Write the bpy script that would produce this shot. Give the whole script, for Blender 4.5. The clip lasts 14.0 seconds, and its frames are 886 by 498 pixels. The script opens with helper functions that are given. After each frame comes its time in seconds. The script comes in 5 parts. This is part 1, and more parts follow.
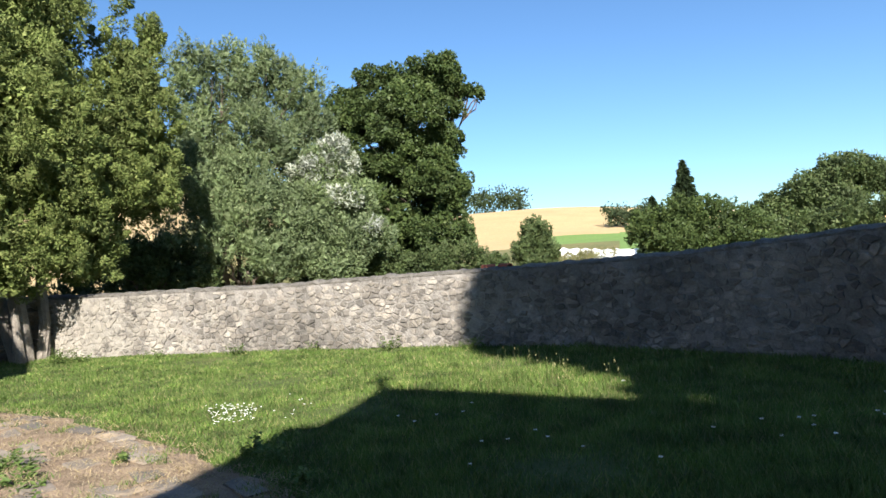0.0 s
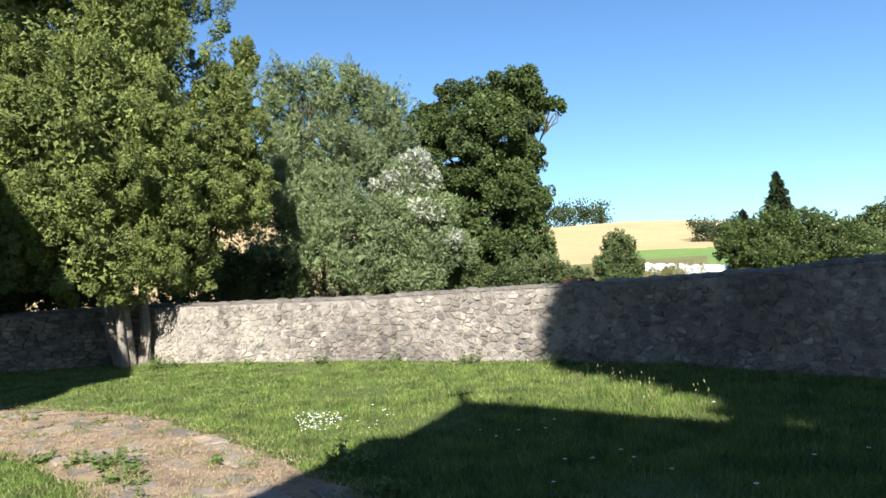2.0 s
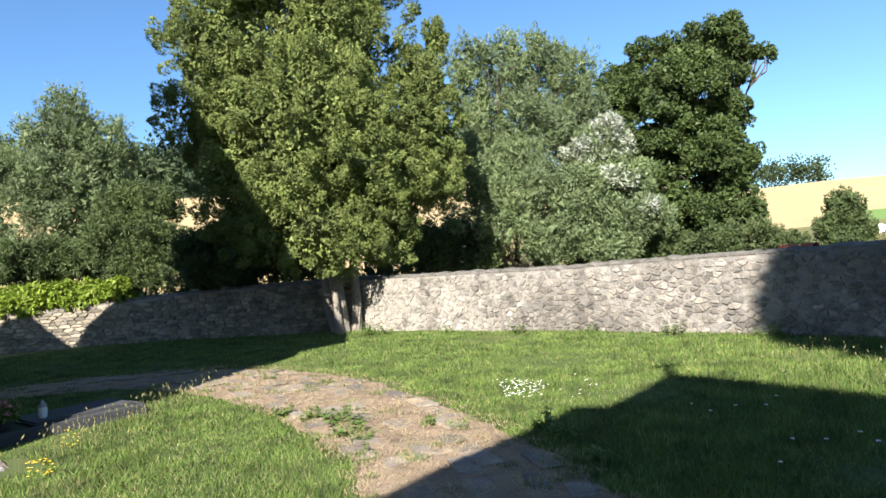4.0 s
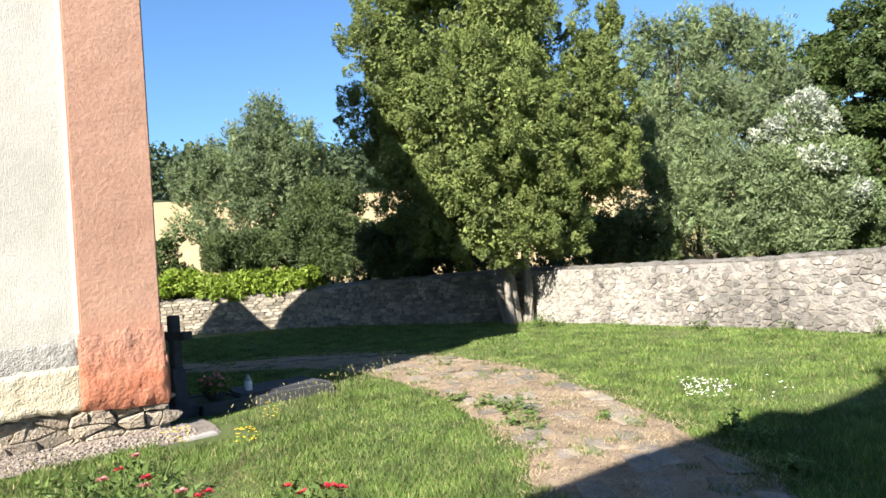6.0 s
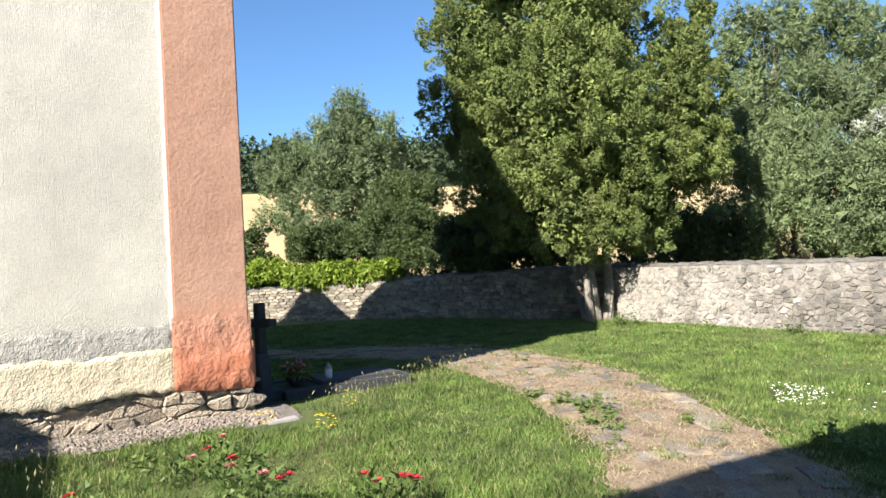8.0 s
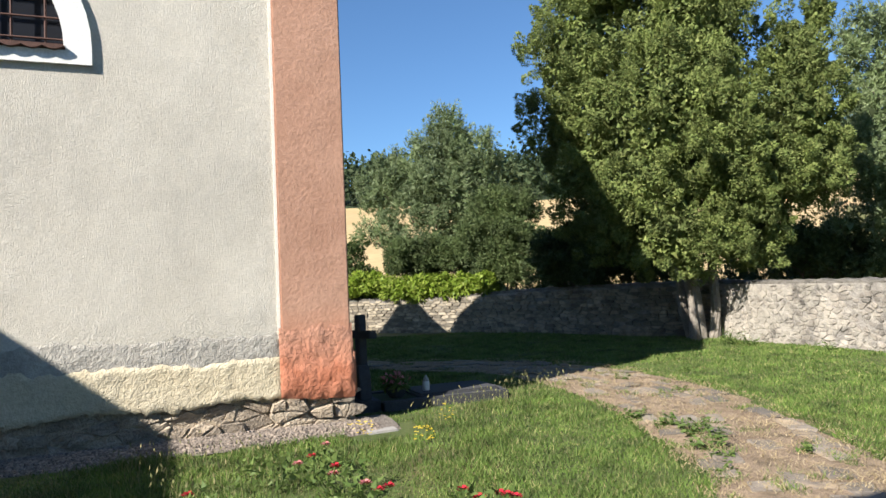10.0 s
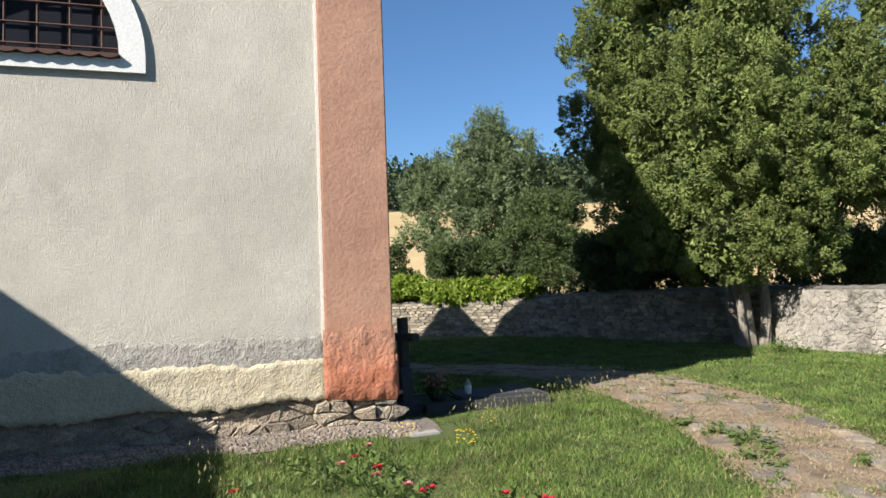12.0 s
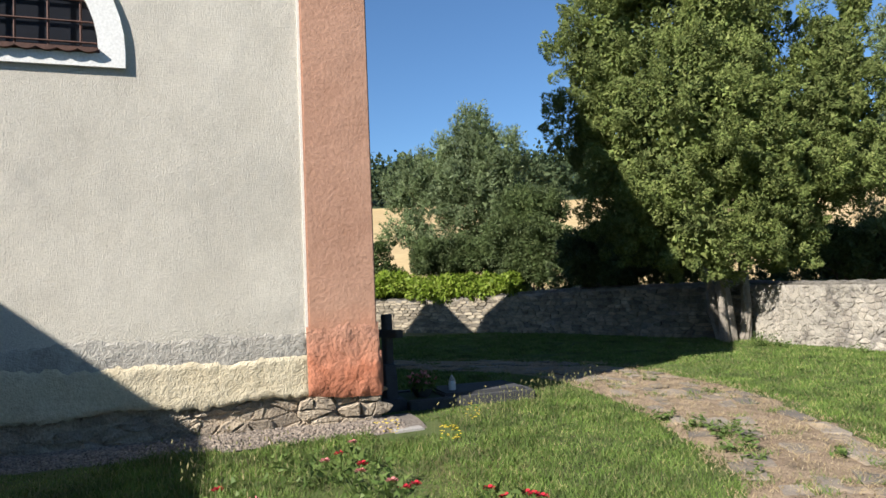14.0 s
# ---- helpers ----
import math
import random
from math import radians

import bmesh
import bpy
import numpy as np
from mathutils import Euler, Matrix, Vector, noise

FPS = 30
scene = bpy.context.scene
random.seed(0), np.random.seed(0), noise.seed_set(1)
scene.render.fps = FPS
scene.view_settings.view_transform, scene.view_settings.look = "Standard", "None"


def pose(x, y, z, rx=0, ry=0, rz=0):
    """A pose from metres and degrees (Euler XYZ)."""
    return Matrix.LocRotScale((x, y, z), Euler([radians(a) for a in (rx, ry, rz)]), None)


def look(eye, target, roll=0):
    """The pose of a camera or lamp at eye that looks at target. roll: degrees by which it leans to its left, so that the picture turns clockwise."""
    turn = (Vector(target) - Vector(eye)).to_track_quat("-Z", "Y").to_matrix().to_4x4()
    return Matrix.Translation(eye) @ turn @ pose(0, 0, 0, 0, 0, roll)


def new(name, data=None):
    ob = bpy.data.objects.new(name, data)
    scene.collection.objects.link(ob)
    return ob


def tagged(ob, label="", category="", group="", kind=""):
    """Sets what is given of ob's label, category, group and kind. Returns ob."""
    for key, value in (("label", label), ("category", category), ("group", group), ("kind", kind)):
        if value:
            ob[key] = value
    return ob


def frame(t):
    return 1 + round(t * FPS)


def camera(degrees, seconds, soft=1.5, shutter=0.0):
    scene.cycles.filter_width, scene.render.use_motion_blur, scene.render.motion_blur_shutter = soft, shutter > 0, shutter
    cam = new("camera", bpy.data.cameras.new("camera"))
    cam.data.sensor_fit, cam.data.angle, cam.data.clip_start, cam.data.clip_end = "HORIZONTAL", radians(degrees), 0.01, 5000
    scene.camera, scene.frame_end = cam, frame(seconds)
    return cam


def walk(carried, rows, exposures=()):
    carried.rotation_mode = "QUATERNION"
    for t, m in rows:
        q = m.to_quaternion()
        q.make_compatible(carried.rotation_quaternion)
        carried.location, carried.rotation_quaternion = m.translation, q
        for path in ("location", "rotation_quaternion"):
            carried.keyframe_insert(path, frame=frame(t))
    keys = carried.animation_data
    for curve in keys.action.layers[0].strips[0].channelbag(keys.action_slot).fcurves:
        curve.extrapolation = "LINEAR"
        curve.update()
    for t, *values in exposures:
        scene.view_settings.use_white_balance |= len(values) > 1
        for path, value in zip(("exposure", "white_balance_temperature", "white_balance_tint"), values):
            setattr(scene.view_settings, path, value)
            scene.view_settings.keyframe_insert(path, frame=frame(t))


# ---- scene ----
cam = camera(67.3, 14.0, 1.55)
PATH = [
    (0, (0.27, 0.212, 1.523), (0.218, 2.211, 1.554), -4.3),
    (0.5, (0.261, 0.211, 1.525), (0.176, 2.208, 1.565), -4.1),
    (1, (0.261, 0.198, 1.523), (0.116, 2.192, 1.59), -3.9),
    (1.5, (0.257, 0.194, 1.527), (0.054, 2.182, 1.61), -3.8),
    (2, (0.236, 0.183, 1.53), (-0.048, 2.16, 1.618), -3.7),
    (2.5, (0.221, 0.17, 1.528), (-0.179, 2.128, 1.598), -4.1),
    (3, (0.199, 0.168, 1.53), (-0.309, 2.102, 1.572), -4.4),
    (3.5, (0.177, 0.153, 1.53), (-0.476, 2.043, 1.569), -4.8),
    (4, (0.143, 0.134, 1.532), (-0.685, 1.955, 1.574), -4.8),
    (6.3, (0.115, 0.16, 1.509), (-1.194, 1.671, 1.565), -4.5),
    (6.5, (0.11, 0.171, 1.509), (-1.227, 1.657, 1.561), -4.5),
    (7, (0.104, 0.173, 1.506), (-1.264, 1.631, 1.55), -3.9),
    (9.5, (0.106, 0.141, 1.522), (-1.465, 1.374, 1.623), -2.9),
    (10, (0.084, 0.135, 1.523), (-1.531, 1.31, 1.634), -2.6),
    (10.5, (0.079, 0.134, 1.522), (-1.582, 1.242, 1.644), -2.5),
    (11, (0.072, 0.136, 1.519), (-1.626, 1.184, 1.649), -2.5),
    (11.5, (0.081, 0.128, 1.521), (-1.618, 1.175, 1.65), -2.3),
    (12, (0.08, 0.128, 1.519), (-1.604, 1.199, 1.646), -2.2),
    (12.5, (0.079, 0.127, 1.517), (-1.594, 1.215, 1.641), -2.3),
    (13, (0.089, 0.118, 1.52), (-1.575, 1.222, 1.638), -2.2),
    (13.5, (0.087, 0.125, 1.519), (-1.577, 1.228, 1.636), -2.3),
    (14, (0.086, 0.128, 1.516), (-1.573, 1.239, 1.631), -2.4),
]
walk(cam, [(t, look(eye, target, roll)) for t, eye, target, roll in PATH],
     [(0, 1.45), (4, 1.68), (6.3, 1.85), (7.2, 1.75), (9.5, 1.48), (11, 1.17), (14, 1.18)])

# ---- light ----
TAN_E = 0.74
SUN_YAW = radians(9.0)
TO_SUN = Vector((math.sin(SUN_YAW), -math.cos(SUN_YAW), TAN_E)).normalized()
world = bpy.data.worlds.new("sky")
scene.world = world
world.use_nodes = True
wn = world.node_tree.nodes
sky = wn.new("ShaderNodeTexSky")
sky.sky_type = "NISHITA"
sky.sun_disc = False
sky.sun_elevation = math.atan(TAN_E)
sky.sun_rotation = math.pi - SUN_YAW
sky.air_density, sky.dust_density, sky.ozone_density = 1.0, 0.3, 2.0
wn["Background"].inputs[1].default_value = 0.057
haze = wn.new("ShaderNodeMix")
haze.data_type, haze.blend_type = "RGBA", "MULTIPLY"
haze.inputs[0].default_value, haze.inputs[7].default_value = 1.0, (0.70, 0.96, 1.19, 1)
world.node_tree.links.new(sky.outputs[0], haze.inputs[6])
world.node_tree.links.new(haze.outputs[2], wn["Background"].inputs[0])
sun = new("sun", bpy.data.lights.new("sun", "SUN"))
sun.data.energy, sun.data.angle, sun.data.color = 5.0, radians(0.55), (1.0, 0.955, 0.88)
sun.matrix_world = look(TO_SUN * 60, (0, 0, 0))


# ---- materials ----
def nodes_of(name):
    m = bpy.data.materials.new(name)
    m.use_nodes = True
    t = m.node_tree
    return m, t, t.nodes["Principled BSDF"]


def noise_tex(t, scale, detail=5, rough=0.6, vec=None, stretch=None):
    if vec is None:
        vec = t.nodes.new("ShaderNodeNewGeometry").outputs["Position"]
    if stretch:
        mp = t.nodes.new("ShaderNodeMapping")
        mp.inputs["Scale"].default_value = stretch
        t.links.new(vec, mp.inputs[0])
        vec = mp.outputs[0]
    n = t.nodes.new("ShaderNodeTexNoise")
    n.inputs["Scale"].default_value = scale
    n.inputs["Detail"].default_value = detail
    n.inputs["Roughness"].default_value = rough
    t.links.new(vec, n.inputs["Vector"])
    return n.outputs["Fac"]


def ramp(t, fac, stops):
    r = t.nodes.new("ShaderNodeValToRGB")
    e = r.color_ramp.elements
    while len(e) < len(stops):
        e.new(0.5)
    for k, (p, c) in zip(e, stops):
        k.position, k.color = p, (*c, 1)
    t.links.new(fac, r.inputs[0])
    return r.outputs[0]


def mixed(t, fac, a, b, mode="MIX"):
    m = t.nodes.new("ShaderNodeMix")
    m.data_type, m.blend_type = "RGBA", mode
    for s, v in ((m.inputs[0], fac), (m.inputs[6], a), (m.inputs[7], b)):
        if isinstance(v, (int, float)):
            s.default_value = v
        elif isinstance(v, tuple):
            s.default_value = (*v, 1)
        else:
            t.links.new(v, s)
    return m.outputs[2]


def bumped(t, p, layers):
    last = None
    for fac, strength, dist in layers:
        b = t.nodes.new("ShaderNodeBump")
        b.inputs["Strength"].default_value, b.inputs["Distance"].default_value = strength, dist
        t.links.new(fac, b.inputs["Height"])
        if last:
            t.links.new(last, b.inputs["Normal"])
        last = b.outputs[0]
    t.links.new(last, p.inputs["Normal"])


def surface(name, dark, light, scale=3.0, fine=40.0, rough=0.85, bump=0.4, dist=0.02, stain=None, stain_scale=0.8, stain_amount=0.5, by_object=0.0, spec=0.3, depth=0.74, broad=0.0, grit=(4, 0.6), grains=None):
    """A mineral or organic surface: two scales of colour, stains, and fine relief."""
    m, t, p = nodes_of(name)
    dark, light = tuple(v * depth for v in dark), tuple(v * depth for v in light)
    stain = tuple(v * depth for v in stain) if stain else None
    big, small = noise_tex(t, scale), noise_tex(t, fine, *grit)
    c = ramp(t, big, ((0.3, dark), (0.7, light)))
    c = mixed(t, 0.35, c, ramp(t, small, ((0.3, tuple(v * 0.6 for v in dark)), (0.7, tuple(min(1, v * 1.2) for v in light)))))
    if stain:
        c = mixed(t, ramp(t, noise_tex(t, stain_scale, 6, 0.7), ((0.52, (0, 0, 0)), (0.68, (stain_amount,) * 3))), c, stain)
    if broad:
        c = mixed(t, 1.0, c, ramp(t, noise_tex(t, 0.55, 4, 0.65), ((0.35, (1 - broad,) * 3), (0.65, (1 + broad * 0.5,) * 3))), "MULTIPLY")
    if by_object:
        rnd = t.nodes.new("ShaderNodeObjectInfo").outputs["Random"]
        c = mixed(t, 1.0, c, ramp(t, rnd, ((0.0, (1 - by_object, 1 - by_object, 1 - by_object)), (0.5, (1, 0.97, 0.93)), (1.0, (1 + by_object, 1 + by_object * 0.9, 1 + by_object * 0.7)))), "MULTIPLY")
    t.links.new(c, p.inputs["Base Color"])
    p.inputs["Roughness"].default_value = rough
    p.inputs["Specular IOR Level"].default_value = spec
    if grains:
        vo = t.nodes.new("ShaderNodeTexVoronoi")
        vo.feature = "F1"
        vo.inputs["Scale"].default_value = grains[0]
        pos = t.nodes.new("ShaderNodeNewGeometry").outputs["Position"]
        shift = t.nodes.new("ShaderNodeVectorMath")
        shift.operation = "MULTIPLY_ADD"
        nc = t.nodes.new("ShaderNodeTexNoise")
        nc.inputs["Scale"].default_value = grains[0] * 0.5
        t.links.new(pos, nc.inputs["Vector"])
        t.links.new(nc.outputs["Color"], shift.inputs[0])
        shift.inputs[1].default_value = (0.7 / grains[0],) * 3
        t.links.new(pos, shift.inputs[2])
        t.links.new(shift.outputs[0], vo.inputs["Vector"])
        bumped(t, p, ((big, bump, dist * 2), (small, bump * 0.6, dist), (vo.outputs["Distance"], 1.0, grains[1])))
    elif bump:
        bumped(t, p, ((big, bump, dist * 2), (small, bump, dist)))
    return m


def leafy(name, stops, through_light=0.35, rough=0.55, patch=0.5, patch_scale=0.7, depth=0.74):
    """Leaves: colour by leaf and by branch, some light coming through."""
    m, t, p = nodes_of(name)
    rnd = t.nodes.new("ShaderNodeNewGeometry").outputs["Random Per Island"]
    c = ramp(t, rnd, [(q, tuple(v * depth for v in k)) for q, k in stops])
    c = mixed(t, 1.0, c, ramp(t, noise_tex(t, patch_scale, 3), ((0.3, (1 - patch,) * 3), (0.7, (1 + patch * 0.6, 1 + patch * 0.6, 1)))), "MULTIPLY")
    t.links.new(c, p.inputs["Base Color"])
    p.inputs["Roughness"].default_value = rough
    p.inputs["Specular IOR Level"].default_value = 0.15
    tr = t.nodes.new("ShaderNodeBsdfTranslucent")
    t.links.new(c, tr.inputs[0])
    mx = t.nodes.new("ShaderNodeMixShader")
    mx.inputs[0].default_value = through_light
    t.links.new(p.outputs[0], mx.inputs[1])
    t.links.new(tr.outputs[0], mx.inputs[2])
    t.links.new(mx.outputs[0], t.nodes["Material Output"].inputs[0])
    return m


M_SOIL = surface("grass_ground", (0.055, 0.085, 0.02), (0.12, 0.14, 0.045), 0.9, 30, 0.95, 0.5, 0.03, (0.2, 0.15, 0.07), 0.5, 0.6)
M_MEADOW = surface("meadow_ground", (0.1, 0.13, 0.035), (0.24, 0.2, 0.08), 0.15, 3, 0.95, 0.5, 0.1, (0.32, 0.24, 0.1), 0.08, 0.7)
M_WHEAT = surface("ripe_wheat", (0.47, 0.33, 0.155), (0.58, 0.43, 0.22), 0.06, 1.2, 0.95, 0.3, 0.1, (0.42, 0.3, 0.15), 0.04, 0.5)
M_CROP = surface("green_crop", (0.14, 0.24, 0.05), (0.2, 0.3, 0.08), 0.06, 2, 0.95, 0.3, 0.1)
M_FOREST_FLOOR = surface("forest_floor", (0.03, 0.05, 0.02), (0.06, 0.08, 0.03), 0.1, 1, 0.95, 0)
M_PATH = surface("dry_path_soil", (0.24, 0.165, 0.11), (0.46, 0.345, 0.235), 3.5, 60, 0.95, 0.9, 0.03, (0.13, 0.1, 0.065), 4.5, 0.75)
M_SLAB = surface("path_slate", (0.15, 0.13, 0.115), (0.3, 0.26, 0.22), 5, 60, 0.95, 0.7, 0.006, (0.47, 0.365, 0.25), 2.6, 0.85, 0.3)
M_STONE = surface("rubble_stone", (0.135, 0.122, 0.11), (0.37, 0.335, 0.295), 5, 40, 0.95, 0.9, 0.014, (0.56, 0.52, 0.47), 1.9, 0.8, 0.4, broad=0.34, grit=(8, 0.7))
M_STONE_W = surface("layered_stone", (0.17, 0.145, 0.115), (0.42, 0.37, 0.29), 5, 45, 0.92, 0.7, 0.012, (0.5, 0.45, 0.37), 2.5, 0.5, 0.4)
M_MORTAR = surface("old_lime_mortar", (0.17, 0.155, 0.138), (0.44, 0.4, 0.355), 2.5, 30, 0.95, 1.0, 0.03, (0.12, 0.108, 0.095), 7.0, 0.7, broad=0.34, grit=(8, 0.7))


def washed(m, colour, x0, x1, amount):
    """Remains of limewash on the stretch from x0 (all) to x1 (none), in broken patches."""
    t = m.node_tree
    p = t.nodes["Principled BSDF"]
    c = p.inputs["Base Color"].links[0].from_socket
    sep = t.nodes.new("ShaderNodeSeparateXYZ")
    t.links.new(t.nodes.new("ShaderNodeNewGeometry").outputs["Position"], sep.inputs[0])
    span = t.nodes.new("ShaderNodeMapRange")
    span.inputs[1].default_value, span.inputs[2].default_value = x0, x1
    span.inputs[3].default_value, span.inputs[4].default_value = 0.26, 0.0
    t.links.new(sep.outputs[0], span.inputs[0])
    add = t.nodes.new("ShaderNodeMath")
    t.links.new(span.outputs[0], add.inputs[0])
    t.links.new(noise_tex(t, 2.6, 7, 0.7), add.inputs[1])
    t.links.new(mixed(t, ramp(t, add.outputs[0], ((0.6, (0, 0, 0)), (0.72, (amount,) * 3))), c, colour), p.inputs["Base Color"])
    return m


M_WASHED_MORTAR = washed(M_MORTAR.copy(), (0.46, 0.42, 0.35), -8.5, -2.5, 0.42)
washed(M_STONE, (0.46, 0.42, 0.35), -8.5, -2.5, 0.42)
M_COPING = surface("coping_mortar", (0.13, 0.118, 0.1), (0.32, 0.29, 0.25), 6, 40, 0.95, 1.0, 0.04, (0.1, 0.09, 0.07), 4.0, 0.7)
M_TILE = surface("red_roof_tile", (0.4, 0.09, 0.05), (0.55, 0.16, 0.09), 6, 40, 0.8, 0.3, 0.01)
M_ROOF = surface("slate_roof", (0.06, 0.06, 0.065), (0.12, 0.11, 0.11), 2, 20, 0.7, 0.3, 0.02)
M_PLASTER = surface("cream_roughcast", (0.6, 0.55, 0.465), (0.715, 0.665, 0.575), 1.3, 45, 0.95, 0.9, 0.012, (0.46, 0.43, 0.38), 0.9, 0.45, grit=(6, 0.65), broad=0.1, depth=0.82, grains=(105, -0.0033))
M_GREY_PLASTER = surface("grey_cement_render", (0.36, 0.335, 0.295), (0.58, 0.54, 0.475), 3.0, 22, 0.95, 1.0, 0.02, (0.34, 0.31, 0.27), 2.4, 0.8, grains=(62, -0.005), depth=0.8)
M_YELLOW_PLASTER = surface("yellow_lime_plaster", (0.61, 0.51, 0.345), (0.75, 0.66, 0.485), 2.5, 24, 0.95, 0.9, 0.022, (0.44, 0.38, 0.28), 2.6, 0.6, grains=(60, -0.005), depth=0.8)
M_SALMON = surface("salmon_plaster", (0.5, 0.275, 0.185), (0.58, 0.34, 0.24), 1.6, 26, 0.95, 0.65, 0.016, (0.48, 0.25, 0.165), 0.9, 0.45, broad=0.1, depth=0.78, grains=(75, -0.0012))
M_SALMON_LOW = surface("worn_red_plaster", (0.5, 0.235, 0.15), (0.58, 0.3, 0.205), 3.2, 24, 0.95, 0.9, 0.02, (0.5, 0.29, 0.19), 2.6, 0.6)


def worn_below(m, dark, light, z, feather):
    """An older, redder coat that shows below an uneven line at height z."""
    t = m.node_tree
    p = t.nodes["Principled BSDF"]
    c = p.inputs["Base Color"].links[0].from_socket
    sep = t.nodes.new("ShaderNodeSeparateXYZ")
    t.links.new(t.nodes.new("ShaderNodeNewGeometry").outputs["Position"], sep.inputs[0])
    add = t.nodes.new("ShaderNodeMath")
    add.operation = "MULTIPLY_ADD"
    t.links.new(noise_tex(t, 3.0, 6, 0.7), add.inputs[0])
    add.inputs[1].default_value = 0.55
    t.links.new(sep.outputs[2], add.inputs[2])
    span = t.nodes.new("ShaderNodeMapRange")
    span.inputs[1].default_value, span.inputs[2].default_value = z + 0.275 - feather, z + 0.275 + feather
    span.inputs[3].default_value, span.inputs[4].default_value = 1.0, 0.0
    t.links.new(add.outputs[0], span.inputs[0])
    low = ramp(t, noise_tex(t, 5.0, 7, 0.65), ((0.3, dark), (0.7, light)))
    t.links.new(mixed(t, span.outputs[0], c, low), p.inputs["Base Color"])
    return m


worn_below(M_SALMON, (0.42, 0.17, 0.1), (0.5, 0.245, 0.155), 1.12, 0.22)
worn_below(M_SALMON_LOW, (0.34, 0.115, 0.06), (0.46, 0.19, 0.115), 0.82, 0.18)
M_EDGE = surface("limewashed_edge", (0.66, 0.63, 0.57), (0.76, 0.73, 0.67), 4, 40, 0.9, 0.4, 0.01, depth=0.9)
M_WHITE = surface("white_window_plaster", (0.68, 0.67, 0.645), (0.77, 0.76, 0.735), 2, 40, 0.85, 0.25, 0.006, depth=1.0)
M_PLINTH = surface("plinth_stone", (0.3, 0.245, 0.19), (0.58, 0.49, 0.385), 5, 40, 0.95, 0.9, 0.03, (0.52, 0.46, 0.38), 3.0, 0.5, 0.3)
M_GRAVEL = surface("gravel", (0.2, 0.165, 0.14), (0.46, 0.4, 0.34), 30, 90, 0.95, 0.8, 0.02, None, 1, 0, 0.3)
M_IRON = surface("rusty_iron", (0.05, 0.025, 0.02), (0.16, 0.075, 0.055), 9, 60, 0.75, 0.3, 0.004)
M_BARK = surface("bark", (0.1, 0.075, 0.055), (0.24, 0.19, 0.15), 6, 40, 0.95, 0.9, 0.03)
M_PALE_BARK = surface("pale_bark", (0.2, 0.17, 0.14), (0.42, 0.37, 0.31), 6, 40, 0.95, 0.9, 0.03)
M_GRANITE = surface("dark_granite", (0.045, 0.045, 0.047), (0.085, 0.085, 0.09), 12, 80, 0.85, 0.15, 0.004)
M_PALE_SLAB = surface("pale_concrete", (0.3, 0.28, 0.26), (0.44, 0.42, 0.39), 4, 50, 0.9, 0.3, 0.005)
M_WRAP = surface("white_wrap", (0.75, 0.75, 0.76), (0.85, 0.85, 0.85), 0.8, 6, 0.5, 0.3, 0.05, depth=1.0)
M_WOOD = surface("weathered_wood", (0.16, 0.13, 0.1), (0.28, 0.23, 0.18), 4, 30, 0.9, 0.3, 0.01)
M_PETAL = surface("white_petal", (0.8, 0.8, 0.77), (0.88, 0.88, 0.85), 20, 60, 0.6, 0, depth=1.0)
M_YELLOW = surface("yellow_petal", (0.75, 0.55, 0.03), (0.85, 0.68, 0.08), 20, 60, 0.6, 0)
M_RED = surface("red_rose_petal", (0.4, 0.008, 0.02), (0.58, 0.02, 0.045), 20, 60, 0.7, 0)
M_PINK = surface("pink_rose_petal", (0.55, 0.12, 0.14), (0.72, 0.3, 0.28), 20, 60, 0.5, 0)
M_GLASS, _t, _p = nodes_of("dark_window_glass")
_p.inputs["Base Color"].default_value = (0.02, 0.022, 0.028, 1)
_p.inputs["Roughness"].default_value = 0.08
M_LANTERN, _t, _p = nodes_of("milky_lantern_glass")
_p.inputs["Base Color"].default_value = (0.72, 0.74, 0.74, 1)
_p.inputs["Roughness"].default_value = 0.2
_p.inputs["Transmission Weight"].default_value = 0.3

M_GRASS = leafy("grass_blades", ((0.0, (0.11, 0.185, 0.045)), (0.5, (0.155, 0.245, 0.068)), (0.8, (0.225, 0.295, 0.105)), (1.0, (0.42, 0.38, 0.21))), 0.3, 0.6, 0.5, 2.2)
M_STRAW = leafy("dry_straw", ((0.0, (0.36, 0.27, 0.16)), (0.6, (0.48, 0.38, 0.24)), (1.0, (0.58, 0.48, 0.33))), 0.2, 0.7, 0.2, 1.5)
M_SEED = leafy("seed_heads", ((0.0, (0.18, 0.2, 0.08)), (1.0, (0.34, 0.3, 0.16))), 0.2, 0.7, 0.2, 1.5)
M_HERB = leafy("weed_leaves", ((0.0, (0.1, 0.165, 0.045)), (1.0, (0.21, 0.28, 0.09))), 0.3, 0.5, 0.2, 2)
M_THUJA = leafy("thuja_sprays", ((0.0, (0.14, 0.19, 0.06)), (0.5, (0.195, 0.245, 0.08)), (1.0, (0.285, 0.32, 0.12))), 0.2, 0.75, 0.32, 1.3)
M_WILLOW = leafy("willow_leaves", ((0.0, (0.16, 0.215, 0.1)), (0.6, (0.22, 0.285, 0.145)), (1.0, (0.33, 0.39, 0.23))), 0.3, 0.5, 0.3, 0.6)
M_SILVER = leafy("silver_leaves", ((0.0, (0.2, 0.24, 0.15)), (0.4, (0.45, 0.48, 0.4)), (1.0, (0.7, 0.72, 0.66))), 0.2, 0.5, 0.25, 0.9)
M_OAK = leafy("oak_leaves", ((0.0, (0.065, 0.1, 0.035)), (0.6, (0.092, 0.135, 0.046)), (1.0, (0.14, 0.18, 0.065))), 0.25, 0.5, 0.3, 0.7)
